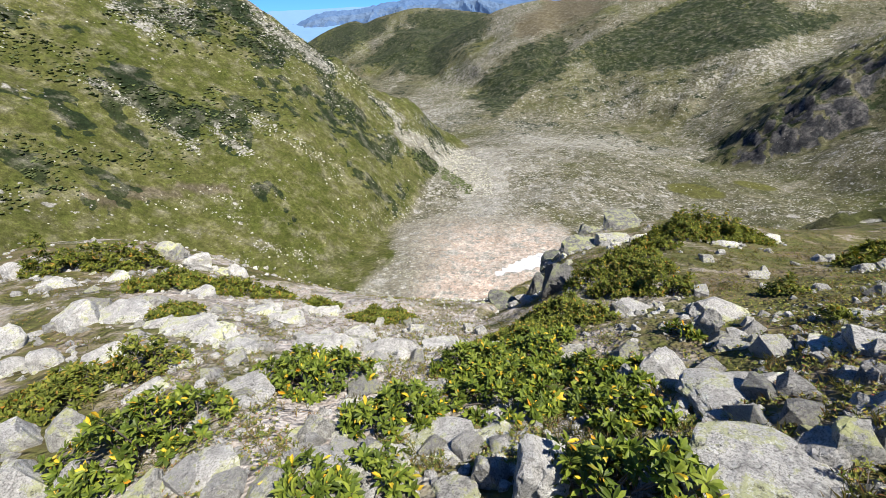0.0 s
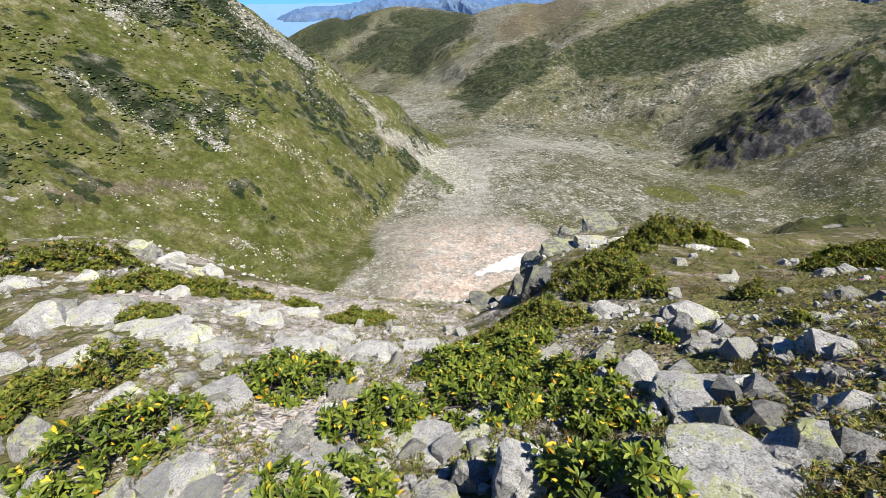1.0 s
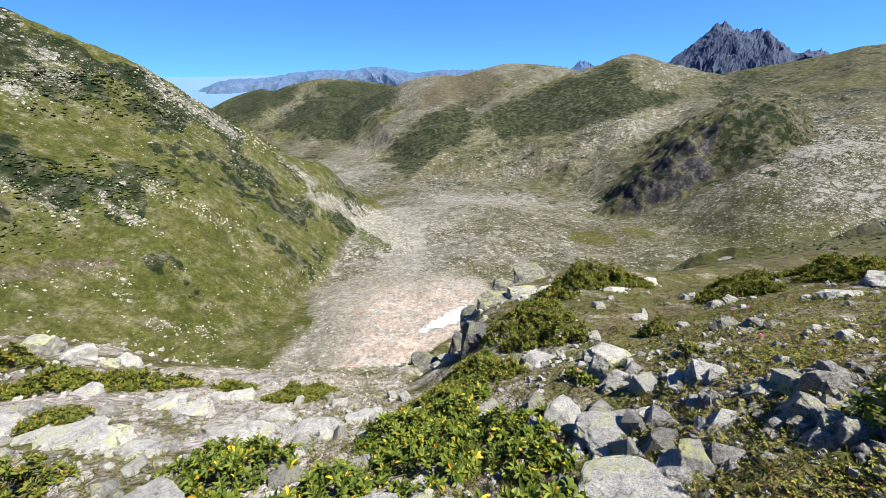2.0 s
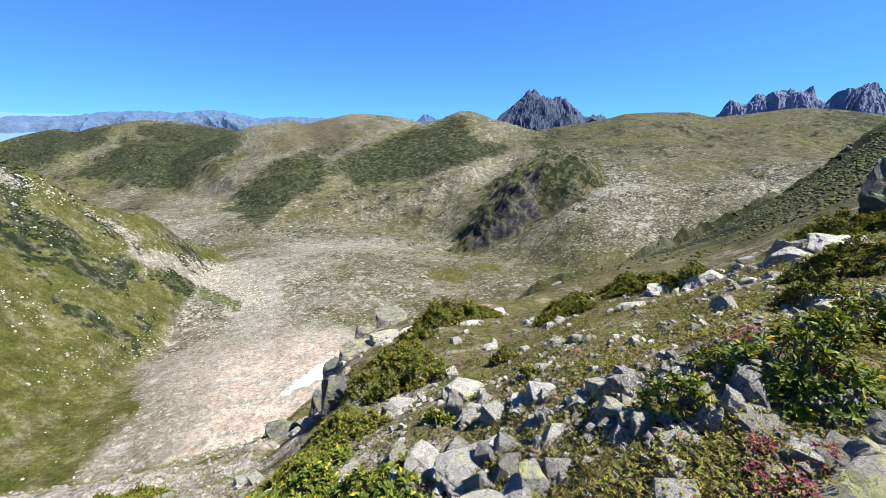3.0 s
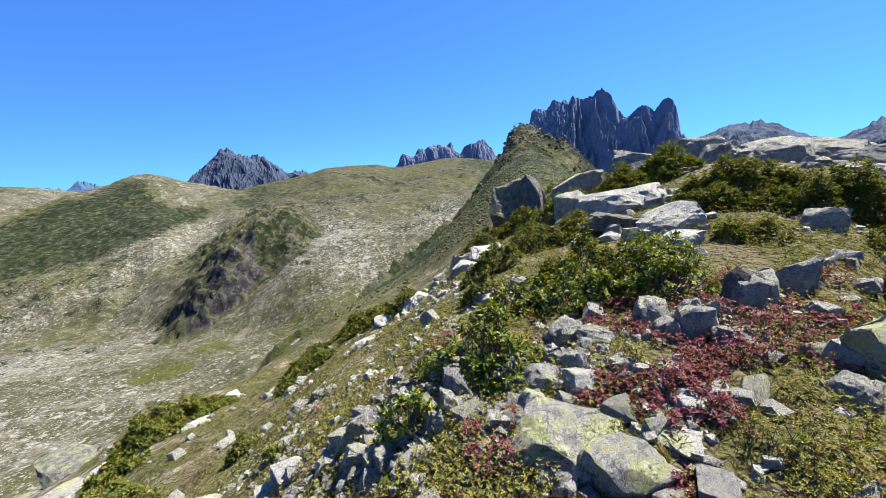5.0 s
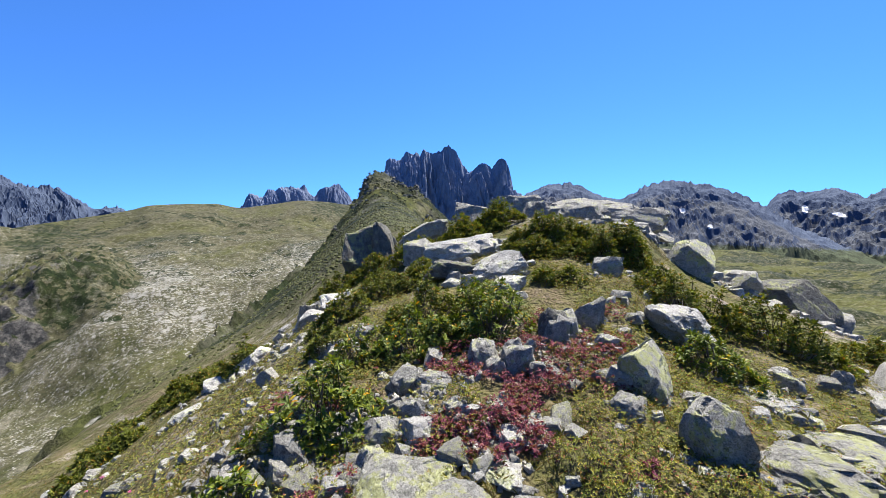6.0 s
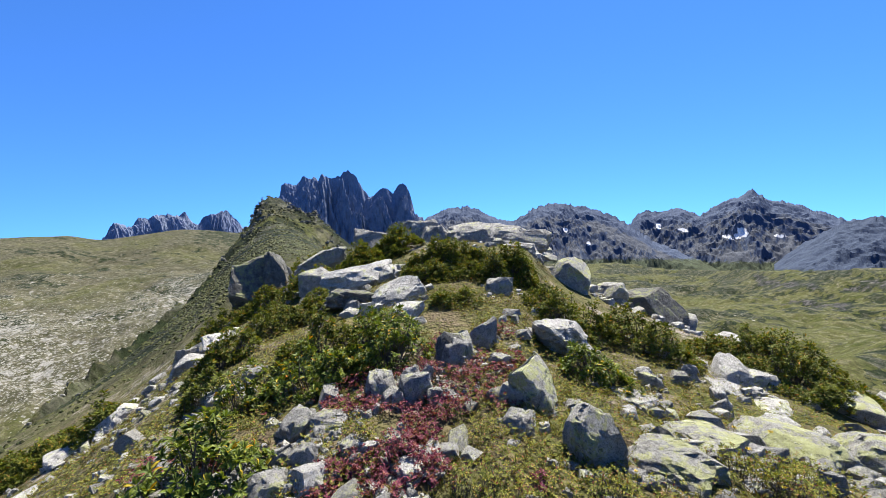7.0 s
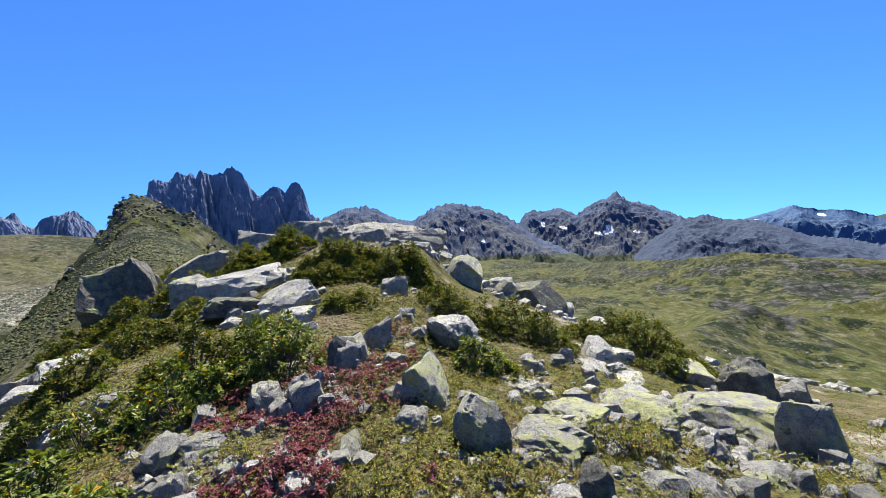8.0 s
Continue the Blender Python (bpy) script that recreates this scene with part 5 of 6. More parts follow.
boulder(2.04, -2.17, 0.55, 0.47, 0.11, -109, "lichen", 4, 0)
boulder(2.18, -1.79, 0.33, 0.28, 0.27, -129, "lichen", 4, 0)
boulder(2.26, -2.70, 0.56, 0.48, 0.10, -116, "lichen", 4, 0)
boulder(1.55, -2.03, 0.18, 0.14, 0.15, -146, "dark", 3, 0)
boulder(2.77, -1.75, 0.44, 0.37, 0.26, -134, "lichen", 4, 0)
boulder(2.45, -1.48, 0.20, 0.16, 0.11, -139, "grey", 3, 0)
boulder(3.80, -2.61, 0.69, 0.65, 0.26, -146, "slab", 4, 0)
boulder(3.48, -4.41, 0.45, 0.42, 0.25, -165, "slab", 3, 0)
boulder(3.31, -4.11, 0.42, 0.39, 0.04, -151, "slab", 3, 0)
boulder(3.16, -10.20, 0.85, 0.80, 0.08, -154, "slab", 3, 0)
boulder(3.59, -9.03, 0.66, 0.62, 0.06, -187, "slab", 3, 0)
boulder(2.98, -10.14, 0.19, 0.17, 0.16, -181, "pale", 3, 0)
boulder(1.67, -6.45, 0.22, 0.19, 0.12, -162, "lichen", 3, 0)
boulder(1.41, -2.39, 0.29, 0.24, 0.06, -129, "lichen", 3, 0)
boulder(1.31, -2.52, 0.25, 0.20, 0.06, -159, "grey", 3, 0)
boulder(1.18, -3.18, 0.12, 0.09, 0.11, -132, "grey", 3, 0)
boulder(4.82, -2.43, 0.35, 0.26, 0.18, -120, "grey", 3, 0)
boulder(5.42, -2.64, 0.23, 0.18, 0.14, -114, "pale", 3, 0)
rhododendron(-1.76, 1.43, 0.71, 0.43, 0.36, 51, 2.9)
rhododendron(-2.85, 1.99, 0.69, 0.41, 0.17, 55, 4.0)
rhododendron(-1.01, 2.16, 0.74, 0.45, 0.33, 25, 3.2)
rhododendron(-2.37, 2.33, 0.41, 0.25, 0.31, 46, 4.0)
rhododendron(-0.34, 1.65, 0.55, 0.33, 0.29, 12, 2.7)
rhododendron(0.63, 0.92, 0.53, 0.32, 0.38, -34, 2.0)
rhododendron(0.42, 1.81, 0.75, 0.45, 0.19, -13, 2.8)
rhododendron(1.06, 1.81, 0.61, 0.37, 0.22, -30, 2.9)
rhododendron(-0.51, 1.05, 0.53, 0.32, 0.13, 26, 2.1)
rhododendron(-6.27, 5.66, 0.86, 0.52, 0.57, 48, 8.9)
rhododendron(-5.60, 6.08, 1.08, 0.65, 0.55, 43, 8.8)
rhododendron(-3.97, 4.91, 1.01, 0.61, 0.25, 39, 6.9)
rhododendron(-3.17, 5.14, 1.00, 0.60, 0.25, 32, 6.9)
rhododendron(-1.97, 5.20, 0.48, 0.29, 0.18, 21, 6.8)
rhododendron(-0.96, 4.70, 0.90, 0.54, 0.22, 12, 6.0)
rhododendron(-3.04, 3.55, 0.49, 0.30, 0.14, 41, 5.4)
rhododendron(1.91, 4.42, 0.45, 0.27, 0.59, -23, 5.8)
rhododendron(2.68, 4.61, 0.84, 0.50, 0.38, -30, 6.1)
rhododendron(4.96, 7.21, 1.19, 0.71, 0.33, -35, 9.5)
rhododendron(6.24, 7.28, 1.14, 0.68, 0.30, -41, 10.3)
rhododendron(3.26, 3.00, 0.29, 0.17, 0.23, -47, 5.0)
rhododendron(2.68, 2.06, 0.17, 0.10, 0.18, -53, 3.9)
rhododendron(7.77, 5.64, 0.97, 0.58, 0.24, -53, 10.3)
rhododendron(9.04, 4.89, 1.58, 0.95, 0.35, -60, 10.5)
rhododendron(2.64, 0.29, 0.65, 0.39, 0.36, -76, 2.5)
rhododendron(3.64, -0.33, 0.70, 0.42, 0.46, -91, 3.3)
rhododendron(3.61, -0.85, 0.63, 0.38, 0.43, -100, 3.3)
rhododendron(6.07, 0.06, 1.06, 0.63, 0.33, -87, 5.6)
rhododendron(8.24, -1.44, 1.45, 0.87, 0.50, -98, 7.6)
rhododendron(5.97, -2.09, 1.10, 0.66, 0.48, -108, 5.7)
rhododendron(5.37, -2.86, 0.89, 0.53, 0.50, -117, 5.5)
rhododendron(7.64, 4.04, 0.90, 0.54, 0.36, -59, 8.9)
rhododendron(7.36, 2.92, 0.75, 0.45, 0.46, -66, 8.0)
rhododendron(5.56, 7.45, 1.59, 0.95, 0.60, -34, 10.1)
rhododendron(5.89, 4.28, 0.88, 0.53, 0.29, -51, 7.8)
rhododendron(4.25, -3.03, 0.85, 0.51, 0.46, -122, 4.6)
rhododendron(4.06, -3.88, 0.92, 0.55, 0.47, -131, 5.0)
rhododendron(3.70, -5.50, 1.69, 1.01, 0.50, -145, 5.9)
rhododendron(3.15, -2.57, 0.53, 0.32, 0.28, -125, 3.6)
rhododendron(11.35, -0.03, 1.40, 0.84, 0.50, -87, 10.7)
rhododendron(7.76, 0.21, 0.63, 0.38, 0.40, -84, 7.4)
rosette_plant(2.05, 0.55, 0.26, 0.16, 0.28, -64, 2.3)
red_plant(3.37, -0.71, 0.42, 0.25, 0.21, -98, 3.1)
red_plant(2.50, -0.82, 0.38, 0.23, 0.24, -104, 2.4)
red_plant(1.90, 0.05, 0.26, 0.15, 0.25, -78, 2.1)
red_plant(1.91, -0.24, 0.17, 0.10, 0.14, -88, 2.0)
red_plant(3.28, -1.17, 0.22, 0.13, 0.23, -107, 3.2)
red_plant(2.75, -1.16, 0.25, 0.15, 0.24, -110, 2.7)
red_plant(2.98, 0.57, 0.32, 0.19, 0.14, -72, 3.0)
red_plant(2.93, -0.77, 0.26, 0.15, 0.35, -95, 2.8)
red_plant(3.23, -1.09, 0.42, 0.25, 0.33, -101, 3.1)
red_plant(2.89, -1.39, 0.48, 0.29, 0.21, -108, 2.8)
red_plant(3.75, -1.93, 0.36, 0.21, 0.27, -112, 3.8)
red_plant(2.72, -1.13, 0.27, 0.16, 0.18, -104, 2.7)
red_plant(2.34, -0.85, 0.21, 0.13, 0.16, -99, 2.4)
herb(2.08, -1.07, 0.24, 0.14, 0.13, -114, 2.2)
herb(1.79, -2.62, 0.48, 0.29, 0.14, -144, 2.8)
herb(1.85, -1.68, 0.19, 0.11, 0.11, -126, 2.3)
herb(1.89, -1.21, 0.28, 0.17, 0.12, -120, 2.1)
herb(1.29, 0.70, 0.04, 0.03, 0.27, -62, 2.1)
herb(2.65, -0.61, 0.19, 0.11, 0.13, -92, 2.6)
rhododendron(4.28, -0.27, 0.71, 0.42, 0.47, -86, 4.0)
rhododendron(4.04, -0.88, 0.63, 0.38, 0.35, -95, 3.8)
rhododendron(4.22, 0.65, 0.38, 0.23, 0.34, -73, 4.2)
rhododendron(3.68, 0.19, 0.43, 0.26, 0.33, -78, 3.6)
rhododendron(8.46, -1.18, 1.27, 0.76, 0.50, -95, 7.9)
rhododendron(5.85, -2.07, 1.22, 0.73, 0.45, -105, 5.5)
rhododendron(5.33, -2.78, 0.95, 0.57, 0.40, -114, 5.3)
rhododendron(1.81, 2.22, 0.22, 0.13, 0.28, -39, 3.6)
rhododendron(0.80, 2.71, 0.54, 0.32, 0.13, -16, 3.8)
rhododendron(0.71, 3.08, 0.69, 0.42, 0.17, -11, 4.5)
rhododendron(2.51, 3.57, 0.57, 0.34, 0.35, -33, 5.4)
rhododendron(5.23, 0.72, 0.70, 0.42, 0.35, -79, 5.0)
rhododendron(4.65, -1.79, 0.50, 0.30, 0.18, -109, 4.5)
boulder(7.36, 1.72, 0.36, 0.29, 0.31, -48, "grey", 3, 0)
boulder(4.23, 0.51, 0.38, 0.36, 0.08, -55, "slab", 3, 0)
boulder(3.04, -0.21, 0.25, 0.20, 0.13, -54, "grey", 3, 0)
boulder(2.91, -0.41, 0.26, 0.21, 0.09, -116, "grey", 3, 0)
boulder(2.62, -0.52, 0.15, 0.13, 0.06, -94, "lichen", 3, 0)
boulder(2.35, -0.85, 0.25, 0.22, 0.05, -78, "pale", 3, 0)
boulder(3.05, -0.82, 0.17, 0.13, 0.10, -72, "grey", 3, 0)
boulder(3.13, -0.97, 0.20, 0.16, 0.17, -100, "grey", 3, 0)
boulder(3.19, -0.78, 0.26, 0.21, 0.16, -73, "grey", 3, 0)
boulder(3.44, -1.38, 0.30, 0.23, 0.23, -110, "dark", 3, 0)
boulder(1.64, -1.89, 0.21, 0.19, 0.04, -104, "pale", 3, 0)
boulder(3.58, -4.77, 0.52, 0.49, 0.13, -150, "slab", 3, 0)
boulder(2.97, -4.20, 0.37, 0.35, 0.06, -172, "slab", 3, 0)
boulder(5.65, -7.13, 0.60, 0.57, 0.15, -169, "slab", 3, 0)
boulder(2.90, -2.68, 0.37, 0.35, 0.03, -129, "slab", 3, 0)
boulder(-1.19, 2.83, 0.70, 0.62, 0.13, 23, "pale", 4, 0)
boulder(-2.20, 2.01, 0.27, 0.25, 0.05, 47, "pale", 3, 0)
boulder(-0.02, 2.89, 0.50, 0.45, 0.09, -6, "pale", 4, 0)
boulder(-0.14, 1.98, 0.24, 0.19, 0.04, 1, "grey", 3, 0)
boulder(0.47, 2.76, 0.25, 0.22, 0.05, 11, "pale", 3, 0)
boulder(-5.10, 5.20, 0.40, 0.36, 0.07, 45, "pale", 3, 0)
boulder(-5.75, 4.90, 0.49, 0.44, 0.09, 36, "pale", 3, 0)
boulder(-3.37, 4.48, 0.39, 0.35, 0.07, 46, "pale", 3, 0)
boulder(-2.38, 4.05, 0.53, 0.48, 0.10, 4, "pale", 3, 0)
boulder(-2.00, 3.88, 0.45, 0.41, 0.08, 35, "pale", 3, 0)
boulder(-3.73, 2.51, 0.24, 0.21, 0.10, 38, "pale", 3, 0)
boulder(-2.59, 2.11, 0.20, 0.18, 0.06, 70, "pale", 3, 0)
boulder(-0.70, 1.72, 0.21, 0.19, 0.04, -5, "pale", 3, 0)
boulder(-0.37, 1.01, 0.18, 0.16, 0.03, 51, "pale", 3, 0)
boulder(0.00, 0.99, 0.24, 0.19, 0.04, 17, "grey", 3, 0)
boulder(1.85, 2.33, 0.20, 0.16, 0.05, -59, "grey", 3, 0)
boulder(1.66, 1.34, 0.16, 0.14, 0.03, -28, "pale", 3, 0)
boulder(1.86, 1.21, 0.13, 0.12, 0.04, -63, "pale", 3, 0)
boulder(2.40, 0.77, 0.12, 0.10, 0.06, -78, "grey", 3, 0)
boulder(2.23, 0.75, 0.16, 0.13, 0.05, -55, "grey", 3, 0)
boulder(1.97, 0.79, 0.17, 0.15, 0.03, -57, "pale", 3, 0)
boulder(1.82, 0.64, 0.12, 0.09, 0.07, -36, "grey", 3, 0)
boulder(2.07, 0.40, 0.12, 0.10, 0.12, -65, "grey", 3, 0)
boulder(2.27, 0.38, 0.13, 0.11, 0.09, -54, "lichen", 3, 0)
boulder(2.22, 1.45, 0.34, 0.32, 0.03, -57, "slab", 3, 0)
boulder(2.06, 1.04, 0.15, 0.13, 0.03, -56, "lichen", 3, 0)
boulder(7.31, 3.14, 0.56, 0.53, 0.05, -54, "slab", 3, 0)
boulder(7.46, 2.66, 0.57, 0.54, 0.07, -51, "slab", 3, 0)
boulder(5.26, 2.60, 0.44, 0.42, 0.08, -30, "slab", 3, 0)
boulder(5.68, 6.78, 0.45, 0.40, 0.08, -62, "pale", 3, 0)
boulder(3.23, 1.39, 0.16, 0.14, 0.05, -60, "pale", 3, 0)
boulder(1.85, 3.08, 0.37, 0.33, 0.07, -36, "pale", 3, 0)
flower(2.23, -2.87, 0.13, 0.018, "yellow")
flower(2.15, -3.08, 0.13, 0.018, "yellow")
flower(1.99, -2.72, 0.10, 0.018, "yellow")
flower(1.69, -2.51, 0.09, 0.014, "yellow")
flower(1.89, -1.82, 0.08, 0.012, "yellow")
flower(3.79, 2.51, 0.18, 0.018, "pink")
flower(3.69, 2.53, 0.16, 0.014, "pink")
flower(2.74, 1.60, 0.14, 0.018, "pink")
flower(2.94, 1.63, 0.12, 0.014, "pink")
flower(3.19, -1.46, 0.20, 0.020, "white")
flower(3.04, -1.36, 0.17, 0.016, "white")
flower(3.02, -1.57, 0.14, 0.014, "white")
flower(1.42, -5.20, 0.19, 0.016, "pink")
flower(1.37, -5.21, 0.18, 0.014, "pink")
boulder(1.66, 5.72, 0.52, 0.64, 0.49, -12, "cliff", 3, 0)
boulder(1.74, 4.77, 0.59, 0.62, 0.37, -28, "cliff", 3, 0)
boulder(3.32, 9.95, 0.98, 1.11, 0.18, -8, "cliff", 3, 0)
boulder(3.32, 8.19, 0.96, 1.09, 0.18, -17, "dark", 3, 0)
boulder(4.55, 10.60, 0.84, 0.95, 0.16, -28, "dark", 3, 0)
boulder(4.00, 8.07, 0.83, 0.79, 0.19, -37, "grey", 3, 0)
boulder(5.59, 10.61, 1.39, 1.44, 0.26, -23, "dark", 3, 0)
ledge(8.72, -4.17, 2.30, 1.60, 2.09, 0.47, -113, "crest", 2)
ledge(8.15, -3.29, 0.87, 0.70, 1.99, 0.46, -109, "grey", -3)
ledge(7.80, -4.26, 1.12, 0.60, 1.89, 0.42, -116, "crest", 3)
ledge(7.36, -4.01, 0.85, 0.60, 1.62, 0.40, -116, "crest", 4)
ledge(9.67, -2.45, 1.24, 1.20, 2.20, 0.31, -102, "crest", -4)
ledge(9.10, -2.74, 0.90, 0.80, 2.04, 0.24, -104, "crest", -2)
ledge(9.87, -1.47, 0.87, 0.90, 2.09, 0.34, -96, "crest", -6)
ledge(9.72, -0.27, 1.15, 0.80, 1.58, 0.25, -88, "crest", -9)
ledge(9.90, 1.00, 1.30, 0.95, 1.47, 1.00, -81, "dark", -17)
rhododendron(9.15, 1.75, 1.00, 0.60, 0.42, -78, 9.0)
rhododendron(8.85, 0.85, 0.95, 0.55, 0.40, -84, 8.8)
rhododendron(8.70, -0.15, 0.90, 0.55, 0.38, -90, 8.6)
ledge(9.64, 0.67, 0.52, 0.70, 1.60, 0.86, -83, "dark", -4)
boulder(2.00, -4.09, 0.96, 0.81, 0.25, -140, "lichen", 4, 0)
boulder(2.51, -5.62, 0.67, 0.51, 0.49, -130, "dark", 4, 0)
boulder(1.47, -4.19, 0.46, 0.39, 0.40, -148, "lichen", 4, 0)
boulder(7.01, -5.68, 0.77, 0.58, 0.33, -140, "grey", 3, 0)
boulder(6.95, -6.47, 1.45, 1.09, 0.58, -159, "dark", 4, 0)
boulder(6.71, -4.59, 0.82, 0.62, 0.49, -92, "lichen", 4, 0)
boulder(6.77, -6.89, 0.99, 0.79, 0.27, -135, "grey", 3, 0)


def stone_pile(x, y, reach, count, seed):
    """A spill of broken angular stones, each lying on the ground or against its neighbours."""
    rng = np.random.default_rng(seed)
    for k in range(count):
        th, q = rng.uniform(0, 6.283), reach * math.sqrt(rng.uniform(0, 1))
        w = 0.07 + 0.15 * rng.uniform(0, 1) ** 1.6
        boulder(x + q * math.cos(th), y + q * math.sin(th) * 1.2, w, w * rng.uniform(0.55, 0.9), w * rng.uniform(0.3, 0.75), rng.uniform(-180, 180), ("grey", "pale", "lichen", "grey")[k % 4], 3, rng.uniform(-25, 25))


stone_pile(2.45, 0.05, 0.38, 16, 1)
stone_pile(2.25, 0.65, 0.36, 14, 2)
stone_pile(2.70, -0.45, 0.34, 10, 3)
stone_pile(1.95, 1.00, 0.35, 5, 4)
stone_pile(3.10, -1.05, 0.35, 9, 5)
stone_pile(1.80, -2.95, 0.50, 14, 6)
stone_pile(1.25, -2.75, 0.50, 12, 8)
stone_pile(1.45, -3.60, 0.45, 12, 9)
stone_pile(2.20, -3.55, 0.45, 10, 10)
stone_pile(0.95, -3.70, 0.55, 10, 11)
stone_pile(3.00, -3.60, 0.50, 8, 12)
stone_pile(-0.55, 1.45, 0.35, 9, 7)
rhododendron(0.52, 2.35, 0.70, 0.42, 0.20, -15, 3.3)
rhododendron(0.92, 1.42, 0.42, 0.28, 0.20, -35, 2.4)
rhododendron(1.30, 2.95, 0.50, 0.30, 0.17, -25, 4.2)
rhododendron(1.25, 3.70, 0.60, 0.36, 0.20, -20, 4.9)
rhododendron(0.15, 2.25, 0.45, 0.30, 0.18, -5, 3.2)
rhododendron(2.10, 3.90, 0.60, 0.36, 0.28, -28, 5.4)
rhododendron(3.05, 5.60, 0.80, 0.48, 0.30, -30, 7.4)
rhododendron(3.90, 6.40, 0.80, 0.48, 0.28, -32, 8.5)
# ---- end of placed things ----


# ---- loose stones and grass ----
def stone_scatter():
    """Single small stones on the shoulder, alike shapes shared, and finer rubble as one sheet of pieces."""
    rng = np.random.default_rng(77)
    shapes = []
    for k in range(8):
        p, f = rock_shape(2, "grey", rng)
        shapes.append(mesh_from("stone", p, f, (PALE_ROCK, GREY_ROCK)[k % 2], False))
    made = 0
    while made < 290:
        az, r = rng.uniform(-50, 168), 1.3 + 8.0 * rng.uniform(0, 1) ** 1.3
        if fbm(np.array([az / 13]), np.array([r / 1.5]), 2, 4)[0] < -0.08:
            continue
        x, y = r * math.sin(radians(az)), r * math.cos(radians(az))
        s = rng.uniform(0.05, 0.2) * (1 + r * 0.06)
        ob = new("stone", shapes[made % 8])
        ob.matrix_world = Matrix.LocRotScale((x, y, ground_z(x, y) + s * 0.12), Euler((rng.normal(0, 0.25), rng.normal(0, 0.25), rng.uniform(0, 6.28))), (s, s * rng.uniform(0.6, 0.9), s * rng.uniform(0.4, 0.75)))
        tagged(ob, "small angular pale stone lying on stony turf", "stone", "loose stones")
        made += 1


def many(name, shape, faces, xs, ys, zs, sizes, mat, rng, flat=0.6):
    n, k = len(xs), len(shape)
    th = rng.uniform(0, 6.283, n)
    c, s = np.cos(th)[:, None], np.sin(th)[:, None]
    sx, sy, sz = sizes * rng.uniform(0.8, 1.2, n), sizes * rng.uniform(0.6, 1.0, n), sizes * flat * rng.uniform(0.6, 1.2, n)
    X, Y, Z = shape[:, 0][None] * sx[:, None], shape[:, 1][None] * sy[:, None], shape[:, 2][None] * sz[:, None]
    pts = np.stack([X * c - Y * s + xs[:, None], X * s + Y * c + ys[:, None], Z + zs[:, None]], 2).reshape(-1, 3)
    return mesh_from(name, pts, (np.arange(n)[:, None, None] * k + faces[None]).reshape(-1, faces.shape[1]), mat, False)


def rubble():
    """Broken stones too many to count: gravel over the shoulder, larger pieces gathered round the boulders."""
    rng = np.random.default_rng(5)
    shapes = [rock_shape(2, "grey", rng) for _ in range(4)]
    n = 12000
    az, r = rng.uniform(-52, 168, n), 1.1 + 11 * rng.uniform(0, 1, n) ** 1.4
    left = np.exp(-((az + 20) / 30) ** 2) * 0.25 - np.exp(-((az - 25) / 14) ** 2) * 0.15 + np.exp(-((az - 80) / 32) ** 2 - ((r - 2.3) / 1.1) ** 2) * 0.7
    keep = fbm(az / 11, r / 1.1, 3, 14) + left > -0.02 + 0.25 * smooth_step(r, 3, 5) * smooth_step(az, 5, 25)
    az, r = az[keep], r[keep]
    xs, ys, ss = [r * np.sin(np.radians(az))], [r * np.cos(np.radians(az))], [(0.012 + 0.06 * rng.uniform(0, 1, len(r)) ** 2.5) * (1 + r * 0.08)]
    for x, y, half in ROCKS:
        if math.hypot(x, y) < 11:
            k = rng.integers(7, 18)
            th, q = rng.uniform(0, 6.283, k), half * rng.uniform(0.75, 1.7, k)
            xs.append(x + q * np.cos(th))
            ys.append(y + q * np.sin(th))
            ss.append(np.minimum(half * rng.uniform(0.12, 0.75, k) ** 1.3, 0.24))
    x, y, s = np.concatenate(xs), np.concatenate(ys), np.concatenate(ss)
    far = np.hypot(x, y) > 1.0
    x, y, s = x[far], y[far], s[far]
    z = ground_many(x, y) + s * 0.12
    for k, (v, f) in enumerate(shapes):
        m = np.arange(len(x)) % 4 == k
        me = many("rubble", v, f, x[m], y[m], z[m], s[m], PALE_ROCK if k % 2 else GREY_ROCK, rng, 0.65)
        tagged(new("rubble", me), "broken pale and grey stones strewn between boulders", "rubble", kind="stuff")


